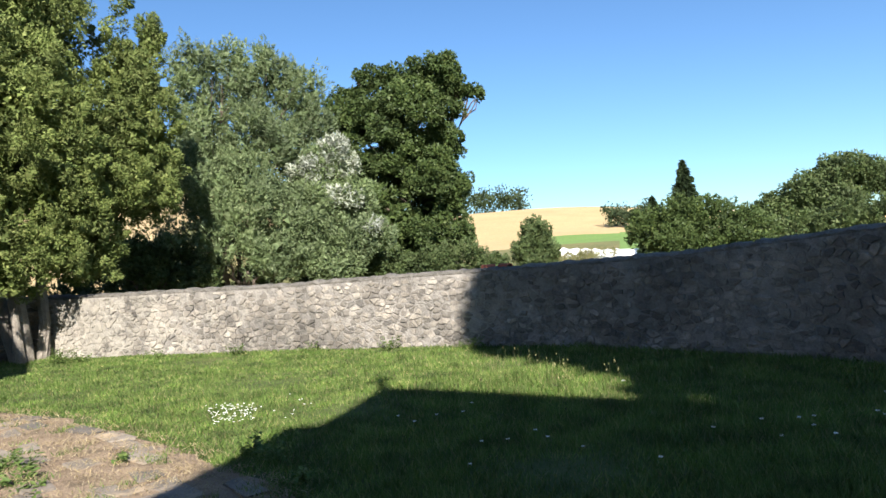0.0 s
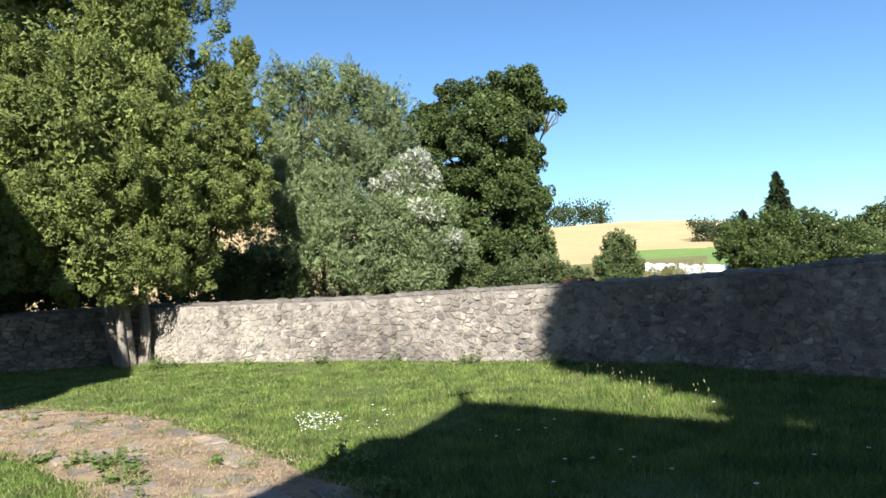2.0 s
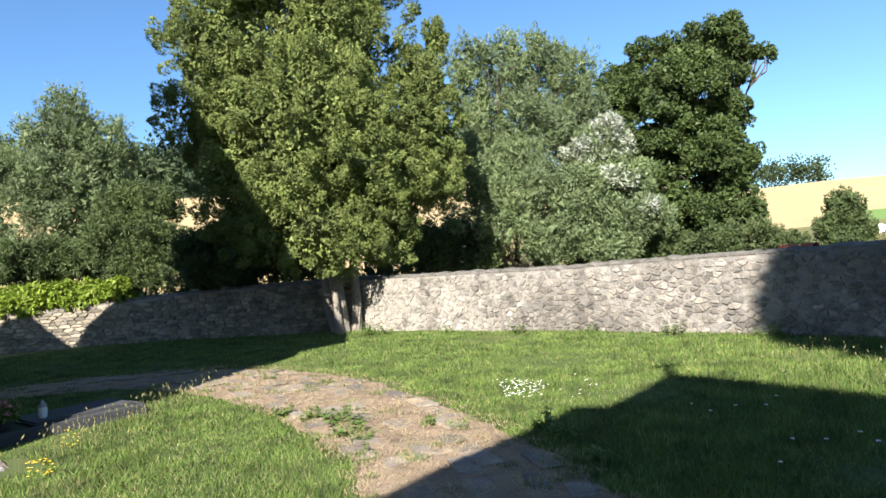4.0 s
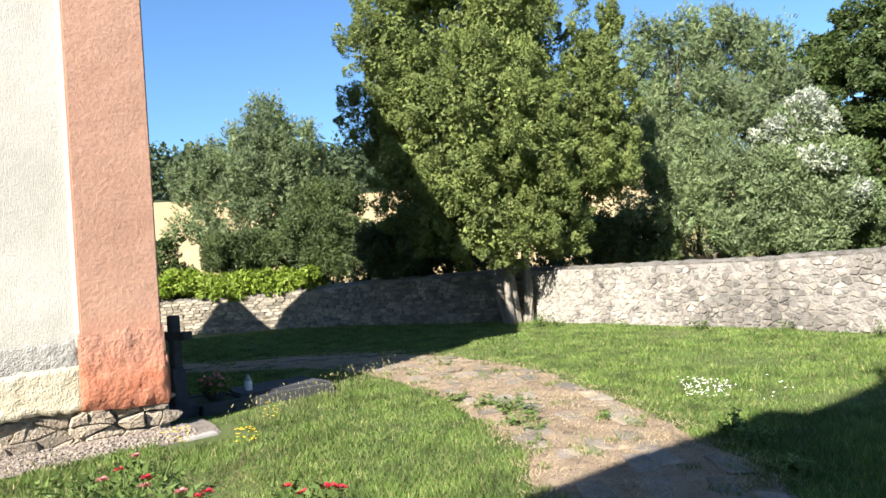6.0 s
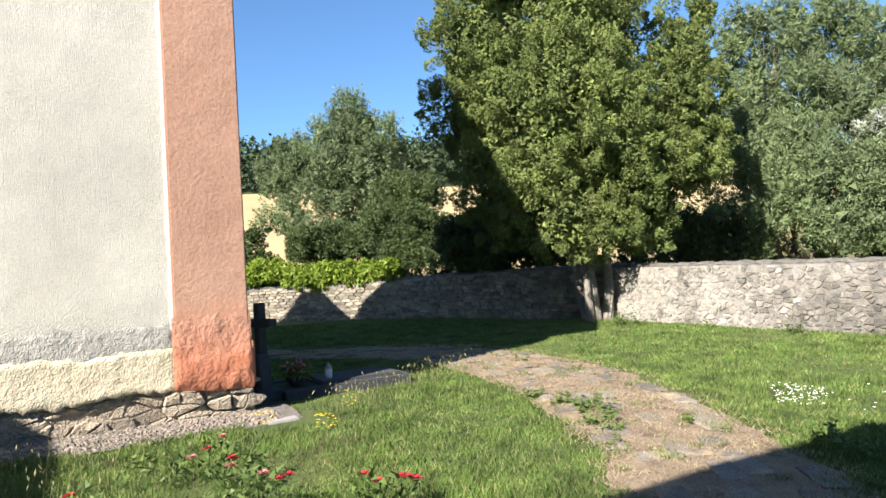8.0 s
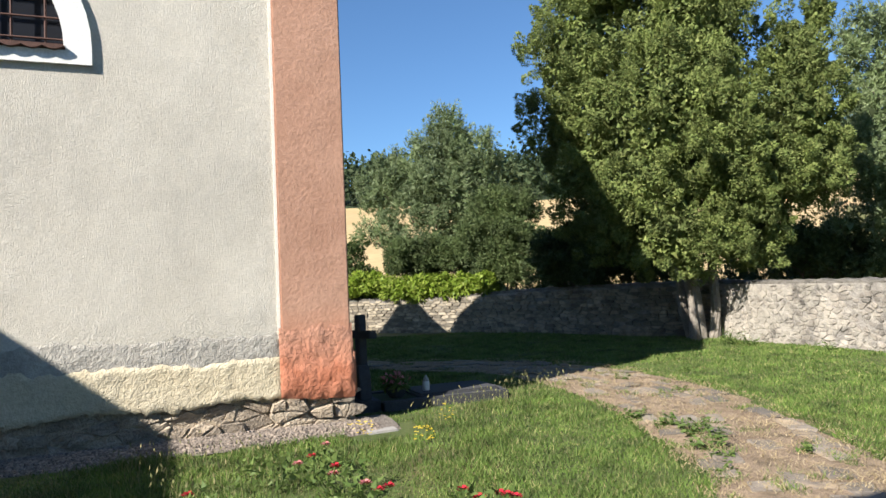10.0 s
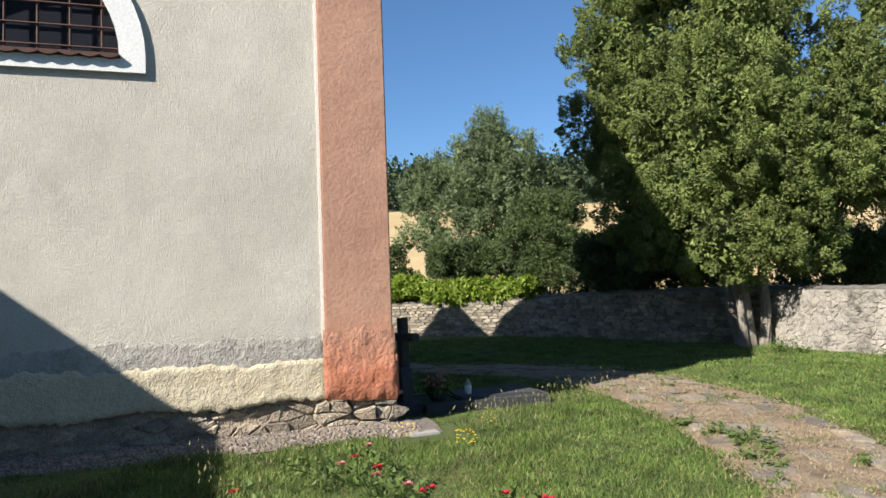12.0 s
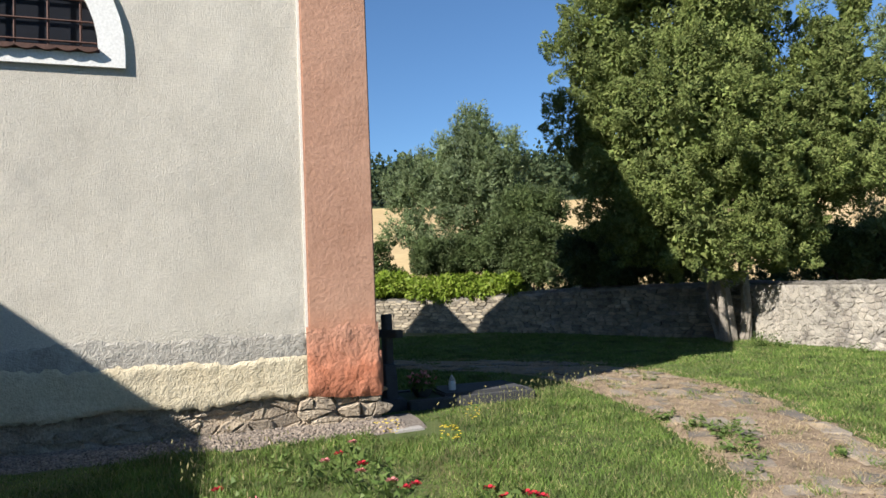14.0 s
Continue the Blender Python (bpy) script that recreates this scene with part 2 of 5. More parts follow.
M_BUSH = leafy("bush_leaves", ((0.0, (0.085, 0.125, 0.05)), (0.6, (0.12, 0.165, 0.07)), (1.0, (0.18, 0.215, 0.1))), 0.28, 0.55, 0.35, 0.7)
M_VINE = leafy("vine_leaves", ((0.0, (0.17, 0.26, 0.03)), (0.6, (0.26, 0.36, 0.05)), (1.0, (0.38, 0.45, 0.09))), 0.35, 0.5, 0.2, 1.2)
M_SPRUCE = leafy("spruce_needles", ((0.0, (0.02, 0.035, 0.015)), (1.0, (0.05, 0.075, 0.032))), 0.1, 0.7, 0.2, 0.5)
M_FAR = leafy("far_foliage", ((0.0, (0.045, 0.07, 0.035)), (0.6, (0.07, 0.1, 0.05)), (1.0, (0.11, 0.14, 0.075))), 0.2, 0.8, 0.3, 0.05)


# ---- mesh helpers ----
rng = np.random.default_rng(7)


def part(name, bm, material, parent=None, label=""):
    me = bpy.data.meshes.new(name)
    bm.to_mesh(me)
    bm.free()
    me.materials.append(material)
    ob = new(name, me)
    ob.parent = parent
    return tagged(ob, label)


def empty(name, label, category, group="", kind="", at=(0, 0, 0)):
    ob = new(name)
    ob.location = at
    ob.empty_display_size = 0.2
    return tagged(ob, label, category, group, kind)


def arrays(name, verts, faces, material, parent=None, label="", smooth=False):
    """A mesh of many equal-sided faces, quick to make."""
    verts, faces = np.asarray(verts, dtype=np.float32), np.asarray(faces, dtype=np.int32)
    me = bpy.data.meshes.new(name)
    n, k = faces.shape
    me.vertices.add(len(verts))
    me.vertices.foreach_set("co", verts.ravel())
    me.loops.add(n * k)
    me.loops.foreach_set("vertex_index", faces.ravel())
    me.polygons.add(n)
    me.polygons.foreach_set("loop_start", np.arange(n, dtype=np.int32) * k)
    me.polygons.foreach_set("loop_total", np.full(n, k, dtype=np.int32))
    me.polygons.foreach_set("use_smooth", np.full(n, smooth, dtype=bool))
    me.update(calc_edges=True)
    for m in material if isinstance(material, (list, tuple)) else (material,):
        me.materials.append(m)
    ob = new(name, me)
    ob.parent = parent
    return tagged(ob, label)


def box(bm, size, at=(0, 0, 0), turn=0.0, bevel=0.0):
    m = Matrix.Translation(at) @ Matrix.Rotation(turn, 4, "Z") @ Matrix.Diagonal((*size, 1))
    made = bmesh.ops.create_cube(bm, size=1, matrix=m)["verts"]
    if bevel:
        edges = list({e for v in made for e in v.link_edges})
        bmesh.ops.bevel(bm, geom=edges, offset=bevel, segments=2, affect="EDGES", profile=0.6)
    return bm


def tube(bm, points, radii, sides=8):
    rings = []
    for i, (p, r) in enumerate(zip(points, radii)):
        p = Vector(p)
        d = (Vector(points[min(i + 1, len(points) - 1)]) - Vector(points[max(i - 1, 0)])).normalized()
        x = d.orthogonal().normalized()
        y = d.cross(x)
        rings.append([bm.verts.new(p + r * (x * math.cos(6.2832 * k / sides) + y * math.sin(6.2832 * k / sides))) for k in range(sides)])
    for a, b in zip(rings, rings[1:]):
        off = min(range(sides), key=lambda o: (a[0].co - b[o].co).length)
        for k in range(sides):
            bm.faces.new((a[k], a[(k + 1) % sides], b[(k + 1 + off) % sides], b[(k + off) % sides]))
    bm.faces.new(rings[0][::-1])
    bm.faces.new(rings[-1])
    return bm


def unit(v):
    return v / np.maximum(np.linalg.norm(v, axis=-1, keepdims=True), 1e-6)


def leaf_mesh(centres, axis, length, width, facing=None, loose=0.55):
    """Diamond leaves: centres n x 3, axis n x 3; they face roughly the given way, or any."""
    n = len(centres)
    axis = unit(axis)
    flat = unit(rng.normal(size=(n, 3)))
    if facing is not None:
        flat = unit(facing + flat * loose)
    side = unit(np.cross(axis, flat))
    up = np.cross(axis, side)
    l, w = length[:, None], width[:, None]
    a = centres - axis * l * 0.5
    b = centres + side * w * 0.5 - up * w * 0.15
    c = centres + axis * l * 0.5
    d = centres - side * w * 0.5 - up * w * 0.15
    verts = np.stack((a, b, c, d), 1).reshape(-1, 3)
    return verts, np.arange(4 * n).reshape(n, 4)


def crown_points(lobes, n, clump=0.3, per=40, inner=0.12, stretch=1.0, fine=0.4, crowd=0.42):
    """Leaf places: lobes (x, y, z, r[, rz]) carry branch masses, these carry clumps, these leaves; also the way each faces."""
    lobes = [(*l, l[3]) if len(l) == 4 else l for l in lobes]
    area = np.array([l[3] * l[4] for l in lobes])
    share = n * area / area.sum()
    places, ways = [], []
    for (x, y, z, r, rz), total in zip(lobes, share):
        masses = int(np.clip(round(9.5 * (r * rz) / fine ** 2 * crowd), 8, 60))
        d = unit(rng.normal(size=(masses, 3)))
        d[:, 2] = np.where(d[:, 2] < -0.6, -d[:, 2] * 0.5, d[:, 2])
        rm = np.minimum(r * 0.5, fine) * rng.uniform(0.6, 1.35, masses)
        reach = np.where(rng.random(masses) < inner, rng.uniform(0.2, 0.5, masses), rng.uniform(0.76, 1.08, masses))
        c = np.array((x, y, z)) + d * (np.array((r, r, rz)) * reach[:, None] - rm[:, None] * 0.35)
        k = max(1, int(total / per / masses))
        c, d, rm = np.repeat(c, k, 0), np.repeat(d, k, 0), np.repeat(rm, k)
        e = unit(rng.normal(size=c.shape) + d * 0.75)
        c = c + e * (rm * rng.uniform(0.55, 1.08, len(rm)))[:, None] * np.array((1, 1, stretch))
        c, e, rm = np.repeat(c, per, 0), np.repeat(e, per, 0), np.repeat(rm, per)
        off = rng.normal(size=c.shape) * np.array((1, 1, stretch))
        places.append(c + off * (clump * 0.5))
        ways.append(unit(e + unit(off) * 0.35 + np.array((0, 0, 0.25))))
    return np.concatenate(places), np.concatenate(ways)


def tufts(lobes, count, radius, length, per, lift, inner=0.12, low=-0.75, clear=0.66):
    """Leaf places on many small flame-shaped tufts that cover the lobes; tufts deep inside another lobe are left out."""
    lobes = np.array([(*l, l[3]) if len(l) == 4 else l for l in lobes], float)
    area = lobes[:, 3] * lobes[:, 4]
    which = rng.choice(len(lobes), count, p=area / area.sum())
    own = lobes[which]
    d = unit(rng.normal(size=(count, 3)))
    d[:, 2] = np.where(d[:, 2] < low, -d[:, 2] * 0.4, d[:, 2])
    d = unit(d)
    reach = np.where(rng.random(count) < inner, rng.uniform(0.4, 0.65, count), rng.uniform(0.78, 1.04, count))
    c = own[:, :3] + d * own[:, [3, 3, 4]] * reach[:, None]
    q = np.linalg.norm((c[:, None] - lobes[None, :, :3]) / lobes[None][:, :, [3, 3, 4]], axis=2)
    q[np.arange(count), which] = 9
    keep = q.min(1) > clear
    c, d = c[keep], d[keep]
    m = len(c)
    axis = unit(d * 0.7 + np.array((0, 0, lift)) + rng.normal(size=(m, 3)) * 0.3)
    size = rng.uniform(0.6, 1.35, m)
    c, d, axis, size = (np.repeat(v, per, 0) for v in (c, d, axis, size))
    k = len(c)
    u = unit(np.cross(axis, unit(rng.normal(size=(k, 3)))))
    t = rng.uniform(-1, 1, k)
    prof = np.sqrt(1 - t * t) ** 0.85 * (1 - 0.35 * t)
    p = c + axis * (t * size * length * 0.5)[:, None] + u * (prof * size * radius * rng.uniform(0.7, 1.08, k))[:, None]
    way = unit(u * prof[:, None] + axis * (t * 0.7)[:, None] + d * 0.3)
    keep = (way * d).sum(1) > -0.35
    return p[keep], way[keep], axis[keep]


def leaf_tips(p, axis, length, width, facing, loose=0.5):
    """Small pointed leaves, one triangle each."""
    axis = unit(axis)
    flat = unit(facing + unit(rng.normal(size=p.shape)) * loose)
    side = unit(np.cross(axis, flat)) * width[:, None] * 0.5
    tip = axis * length[:, None]
    v = np.stack((p - tip * 0.35 - side, p - tip * 0.35 + side, p + tip * 0.65), 1).reshape(-1, 3)
    return v, np.arange(len(v)).reshape(-1, 3)


def boughs(lobes, n, share, tall):
    """Smaller lobes over the larger ones, with clefts between them."""
    out = []
    for x, y, z, r, rz in [(*l, l[3]) if len(l) == 4 else l for l in lobes]:
        if r < 0.7:
            out.append((x, y, z, r, rz))
            continue
        for k in range(n):
            h = 1 - 2 * (k + 0.5) / n
            a = k * 2.39996 + x
            w = math.sqrt(1 - h * h)
            g = r * rng.uniform(0.8, 1.2)
            out.append((x + g * 0.72 * w * math.cos(a), y + g * 0.72 * w * math.sin(a), z + rz * 0.7 * h, g * share, g * share * tall))
    return out


def core_leaves(lobes, n, size):
    """Larger leaves deep inside a crown, which close it."""
    lobes = np.array([(*l, l[3]) if len(l) == 4 else l for l in lobes], float)
    area = lobes[:, 3] * lobes[:, 4]
    own = lobes[rng.choice(len(lobes), n, p=area / area.sum())]
    d = unit(rng.normal(size=(n, 3)))
    p = own[:, :3] + d * own[:, [3, 3, 4]] * rng.uniform(0.35, 0.72, n)[:, None]
    return leaf_tips(p, rng.normal(size=(n, 3)), size * rng.uniform(0.7, 1.4, n), size * rng.uniform(0.5, 0.9, n), d, 0.6)


def foliage(name, lobes, n, leaf, material, parent, per=70, droop=0.2, inner=0.12, stretch=1.0, fine=0.4, label="", lift=0.35, core=0.05):
    p, way, axis = tufts(lobes, max(4, int(n / per)), fine * 0.6, fine * 1.2 * stretch, per, lift, inner)
    k = len(p)
    ax = axis * 0.5 + way * 0.5 + rng.normal(size=(k, 3)) * 0.45 + np.array((0, 0, -droop))
    v, f = leaf_tips(p, ax, leaf[0] * rng.uniform(0.6, 1.4, k), leaf[1] * rng.uniform(0.7, 1.4, k), way)
    if n > 10000:
        v2, f2 = core_leaves(lobes, int(n * core), leaf[0] * 2.2)
        v, f = np.concatenate((v, v2)), np.concatenate((f, f2 + len(v)))
    return arrays(name, v, f, material, parent, label)


def wobble(a, b, n, amount):
    a, b = Vector(a), Vector(b)
    pts = [a.lerp(b, i / n) for i in range(n + 1)]
    return [p + (Vector(rng.normal(size=3)) * amount if 0 < i < n else Vector()) for i, p in enumerate(pts)]


def tree(name, label, base, lobes, n, leaf, material, stems=1, radius=0.18, group="", per=70, droop=0.2, inner=0.12, stretch=1.0, fine=0.4, lift=0.35, category="tree", bark=None, crown_label="", split=None, core=0.05):
    ob = empty(name, label, category, group)
    base = Vector(base)
    bm = bmesh.new()
    top = max(lobes, key=lambda l: l[2])
    for s in range(stems):
        goal = Vector(top[:3]) if s == 0 else Vector(lobes[int(rng.integers(len(lobes)))][:3])
        foot = base + Vector((rng.normal() * 0.25, rng.normal() * 0.25, -0.15)) * (stems > 1)
        foot.z = base.z - 0.15
        pts = wobble(foot, goal, 6, 0.12)
        tube(bm, pts, [radius * (1.25 if i == 0 else 1 - 0.13 * i) for i in range(7)], 9)
    part("trunk", bm, bark or M_BARK, ob)
    for l in lobes:
        t = 0.25 + 0.4 * rng.random()
        start = base.lerp(Vector(top[:3]), min(t, max(0.1, (l[2] - base.z) * 0.5 / max(0.5, top[2] - base.z))))
        bm = bmesh.new()
        mid = wobble(start, l[:3], 4, 0.1)
        tube(bm, mid, [radius * 0.5 * (1 - 0.2 * i) for i in range(5)], 6)
        for _ in range(5):
            d = Vector(unit(rng.normal(size=3))) * l[3] * 0.85
            tube(bm, wobble(mid[3], Vector(l[:3]) + d, 3, 0.06), [radius * 0.2, radius * 0.15, radius * 0.1, radius * 0.04], 5)
        part("limb", bm, bark or M_BARK, ob)
    foliage("crown", boughs(lobes, *split) if split else lobes, n, leaf, material, ob, per, droop, inner, stretch, fine, crown_label, lift, core)
    return ob


# ---- ground: one sheet to the horizon ----
def smooth(a, b, x):
    t = np.clip((x - a) / (b - a), 0, 1)
    return t * t * (3 - 2 * t)


def land(x, y):
    """Height of the land: a flat yard, a hill rising to the west, a long rise to the north."""
    x, y = np.asarray(x, float), np.asarray(y, float)
    r = np.hypot(x, y)
    yaw = np.degrees(np.arctan2(-x, y))
    west = np.maximum(0, r - 26) * 0.165 + 4 * smooth(125, 190, r)
    north = np.interp(r, (0, 28, 45, 70, 110, 150, 200, 300, 420, 2500), (0, 0, 0.65, 0.9, 3.0, 3.3, 8.0, 21, 22, 22))
    north = north * (0.42 + 0.58 * smooth(-32, -6, yaw))
    k = smooth(0, 22, yaw) * smooth(150, 120, yaw)
    rough = 0.25 * np.sin(x * 0.11 + 1.3) * np.cos(y * 0.09) * smooth(28, 60, r)
    return north * (1 - k) + np.minimum(west, 34) * k + rough


def ground_sheet():
    radii = np.concatenate(((0.002,), np.arange(0.5, 20, 0.75), np.arange(20, 60, 2.0), np.arange(60, 330, 5.0), (360, 420, 600, 1000, 2400)))
    spokes = 240
    ang = np.linspace(0, 2 * math.pi, spokes, endpoint=False)
    x, y = np.outer(radii, -np.sin(ang)), np.outer(radii, np.cos(ang))
    z = land(x, y) + np.where(np.hypot(x, y) < 24, 0.02 * np.sin(x * 1.7) * np.cos(y * 1.3), 0)
    verts = np.stack((x, y, z), -1).reshape(-1, 3)
    rows, cols = len(radii), spokes
    i, j = np.meshgrid(np.arange(rows - 1), np.arange(cols), indexing="ij")
    a, b = i * cols + j, i * cols + (j + 1) % cols
    faces = np.stack((a, b, b + cols, a + cols), -1).reshape(-1, 4)
    ob = arrays("ground", verts, faces, (M_SOIL, M_MEADOW, M_WHEAT, M_CROP, M_FOREST_FLOOR), smooth=True)
    mid = verts[faces].mean(1)
    r = np.hypot(mid[:, 0], mid[:, 1])
    yaw = np.degrees(np.arctan2(-mid[:, 0], mid[:, 1]))
    kind = np.zeros(len(faces), dtype=np.int32)
    kind[r > 17] = 1
    kind[(yaw > 12) & (yaw < 120) & (r > 31 + 45 * smooth(27, 20, yaw)) & (r < 128)] = 2
    kind[(yaw > 12) & (yaw < 120) & (r >= 128)] = 4
    kind[(yaw <= 12) & (yaw > -14) & (r > 100) & (r < 420)] = 2
    kind[(yaw <= -8) & (yaw > -14) & (r > 100) & (r < 172)] = 3
    kind[(yaw <= -14) & (yaw > -40) & (r > 100)] = 2
    kind[(yaw <= -14) & (yaw > -40) & (r > 60) & (r < 175)] = 3
    ob.data.polygons.foreach_set("material_index", kind)
    return tagged(ob, "grassy churchyard lawn running out to ripe fields", "ground", kind="structure")


ground_sheet()

# ---- the paved path ----
PATH_LINE = [(-14.0, 6.2), (-11.6, 6.75), (-9.4, 8.0), (-7.4, 8.1), (-5.5, 7.42), (-4.1, 6.52), (-3.0, 5.66), (-2.2, 4.92), (-1.6, 4.2), (-1.1, 3.2), (-0.9, 1.6), (-0.9, 0.2), (-0.8, -1.2)]
PATH_HALF = [0.5, 0.6, 0.85, 0.93, 0.9, 0.8, 0.75, 0.75, 0.77, 0.85, 0.95, 1.0, 1.0]


def along(line, n):
    """n + 1 places, ways and line parameters at even steps of a smooth line."""
    p = np.array(line, float)
    t = np.arange(len(p))
    ts = np.linspace(0, len(p) - 1, 40 * len(p))
    i = np.clip(ts.astype(int), 0, len(p) - 2)
    f = (ts - i)[:, None]
    p0, p1, p2, p3 = p[np.maximum(i - 1, 0)], p[i], p[i + 1], p[np.minimum(i + 2, len(p) - 1)]
    q = 0.5 * (2 * p1 + (p2 - p0) * f + (2 * p0 - 5 * p1 + 4 * p2 - p3) * f ** 2 + (3 * p1 - p0 - 3 * p2 + p3) * f ** 3)
    s = np.concatenate(([0], np.cumsum(np.linalg.norm(np.diff(q, axis=0), axis=1))))
    want = np.linspace(0, s[-1], n + 1)
    xy = np.stack([np.interp(want, s, q[:, k]) for k in range(2)], 1)
    par = np.interp(want, s, ts)
    d = unit(np.gradient(xy, axis=0))
    return xy, d, par, s[-1]


def path_sheet():
    xy, d, par, length = along(PATH_LINE, 150)
    side = np.stack((-d[:, 1], d[:, 0]), 1)
    half = np.interp(par, range(len(PATH_HALF)), PATH_HALF)
    cols = 12
    verts, faces = [], []
    for i in range(len(xy)):
        l = half[i] + 0.1 * noise.noise((i * 0.22, 0, 3)) + 0.05 * noise.noise((i * 0.9, 5, 3))
        r = half[i] + 0.1 * noise.noise((i * 0.22, 9, 3)) + 0.05 * noise.noise((i * 0.9, 15, 3))
        for k in range(cols + 1):
            w = -r + (l + r) * k / cols
            p = xy[i] + side[i] * w
            rise = 0.03 * (1 - (2 * k / cols - 1) ** 6) - 0.015
            verts.append((p[0], p[1], 0.022 + rise + 0.012 * noise.noise((p[0] * 3, p[1] * 3, 0))))
    for i in range(len(xy) - 1):
        for k in range(cols):
            a = i * (cols + 1) + k
            faces.append((a, a + cols + 1, a + cols + 2, a + 1))
    ob = arrays("path", verts, faces, M_PATH, smooth=True)
    tagged(ob, "dry earth path with sunken slabs and straw", "path", kind="structure")
    return ob, xy, side, half, length


path, path_xy, path_side, path_half, path_length = path_sheet()


def near_path(x, y, margin=0.0):
    d = np.hypot(x[:, None] - path_xy[None, ::2, 0], y[:, None] - path_xy[None, ::2, 1])
    j = d.argmin(1)
    return d.min(1) < path_half[::2][j] + margin


# ---- the church: axes along the nave (A_DIR) and out from its wall (A_OUT) ----
CORNER = Vector((-6.72, 3.73, 0))
A_YAW = radians(15)
A_DIR = Vector((math.sin(A_YAW), math.cos(A_YAW), 0))
A_OUT = Vector((math.cos(A_YAW), -math.sin(A_YAW), 0))


def nave(a, n, z):
    """A place by metres along the nave wall from its corner, out from it, and up."""
    return CORNER + A_DIR * a + A_OUT * n + Vector((0, 0, z))


def block(bm, a, n, z):
    """A box between pairs of nave coordinates."""
    v = [bm.verts.new(nave(p, q, r)) for r in z for q in n for p in a]
    for f in ((0, 2, 3, 1), (4, 5, 7, 6), (0, 1, 5, 4), (2, 6, 7, 3), (0, 4, 6, 2), (1, 3, 7, 5)):
        bm.faces.new([v[k] for k in f])
    bmesh.ops.recalc_face_normals(bm, faces=bm.faces[:])
    return bm


def prism(bm, outline, shift):
    """A closed outline pushed along shift."""
    v = [bm.verts.new(p) for p in outline]
    w = [bm.verts.new(Vector(p) + shift) for p in outline]
    bm.faces.new(v)
    bm.faces.new(w[::-1])
    for i in range(len(v)):
        j = (i + 1) % len(v)
        bm.faces.new((v[i], w[i], w[j], v[j]))
    bmesh.ops.recalc_face_normals(bm, faces=bm.faces[:])
    return bm


church = empty("church", "cream roughcast church with salmon corner pilaster and stone plinth", "church")
EAVE, RIDGE_U, RIDGE_H = 6.4, 4.3, 12.0
WIN_A, WIN_Z, WIN_R = -4.04, 4.11, 1.22
THICK = 0.7


def lunette(r, a=WIN_A, z=WIN_Z, steps=24):
    return [(a + r * math.cos(math.pi * k / steps), z + r * math.sin(math.pi * k / steps)) for k in range(steps + 1)]


def nave_wall():
    """The plastered wall, with the half-round window cut through it."""
    bm = bmesh.new()
    face = -0.045
    outer = [(-0.05, 0.5), (-0.05, EAVE), (-14, EAVE), (-14, 0.5)]
    edges = []
    for ring in (outer, lunette(WIN_R)):
        v = [bm.verts.new(nave(a, face, z)) for a, z in ring]
        edges += [bm.edges.new((v[i], v[(i + 1) % len(v)])) for i in range(len(v))]
    bmesh.ops.triangle_fill(bm, edges=edges, use_beauty=True, use_dissolve=False)
    ex = bmesh.ops.extrude_face_region(bm, geom=bm.faces[:])
    bmesh.ops.translate(bm, verts=[g for g in ex["geom"] if isinstance(g, bmesh.types.BMVert)], vec=-A_OUT * THICK)
    bmesh.ops.recalc_face_normals(bm, faces=bm.faces[:])
    return part("nave_wall", bm, M_PLASTER, church)


nave_wall()


def sheet(name, a0, a1, low, high, out, depth, material, label="", step=0.05, rough=0.006, parent=None):
    """A layer of plaster with uneven edges: low and high give its edges along the wall, out its face; its rim turns back by depth."""
    n = max(2, int(abs(a1 - a0) / step))
    rows = 14
    verts, faces = [], []
    for i in range(n + 1):
        a = a0 + (a1 - a0) * i / n
        lo, hi = low(a), high(a)
        for k in range(rows + 1):
            f = k / rows
            z = lo + (hi - lo) * f
            edge = depth if k in (0, rows) or i in (0, n) else 0
            o = out(a, z) + rough * 0.6 * noise.noise((a * 7, z * 7, 1)) + rough * 0.7 * noise.noise((a * 26, z * 26, 4)) - edge
            verts.append(nave(a, o, z))
    for i in range(n):
        for k in range(rows):
            q = i * (rows + 1) + k
            faces.append((q, q + 1, q + rows + 2, q + rows + 1))
    ob = arrays(name, verts, faces, material, parent or church, label, smooth=True)
    ob.data.flip_normals() if a1 > a0 else None
    return ob


def ragged(a, amount, seed, f=2.2):
    return amount * (0.7 * noise.noise((a * f * 0.6, seed, 0)) + 0.5 * noise.noise((a * f * 3.3, seed, 2)) + 0.5 * noise.noise((a * f * 8, seed, 4)))


def plaster_foot(a):
    return 0.37 + ragged(a, 0.075, 3.0)


def yellow_top(a):
    return 0.83 + ragged(a, 0.1, 7.0, 1.6)


def grey_top(a):
    return 1.08 + ragged(a, 0.13, 11.0, 1.4)


sheet("grey_render_patch", -6.5, -0.8, lambda a: yellow_top(a) - 0.05, grey_top, lambda a, z: -0.037, 0.006, M_GREY_PLASTER, "rough grey cement patch")
sheet("yellow_plaster_band", -6.5, -0.74, plaster_foot, yellow_top, lambda a, z: -0.016, 0.02, M_YELLOW_PLASTER, "flaking pale yellow plaster band", rough=0.008)
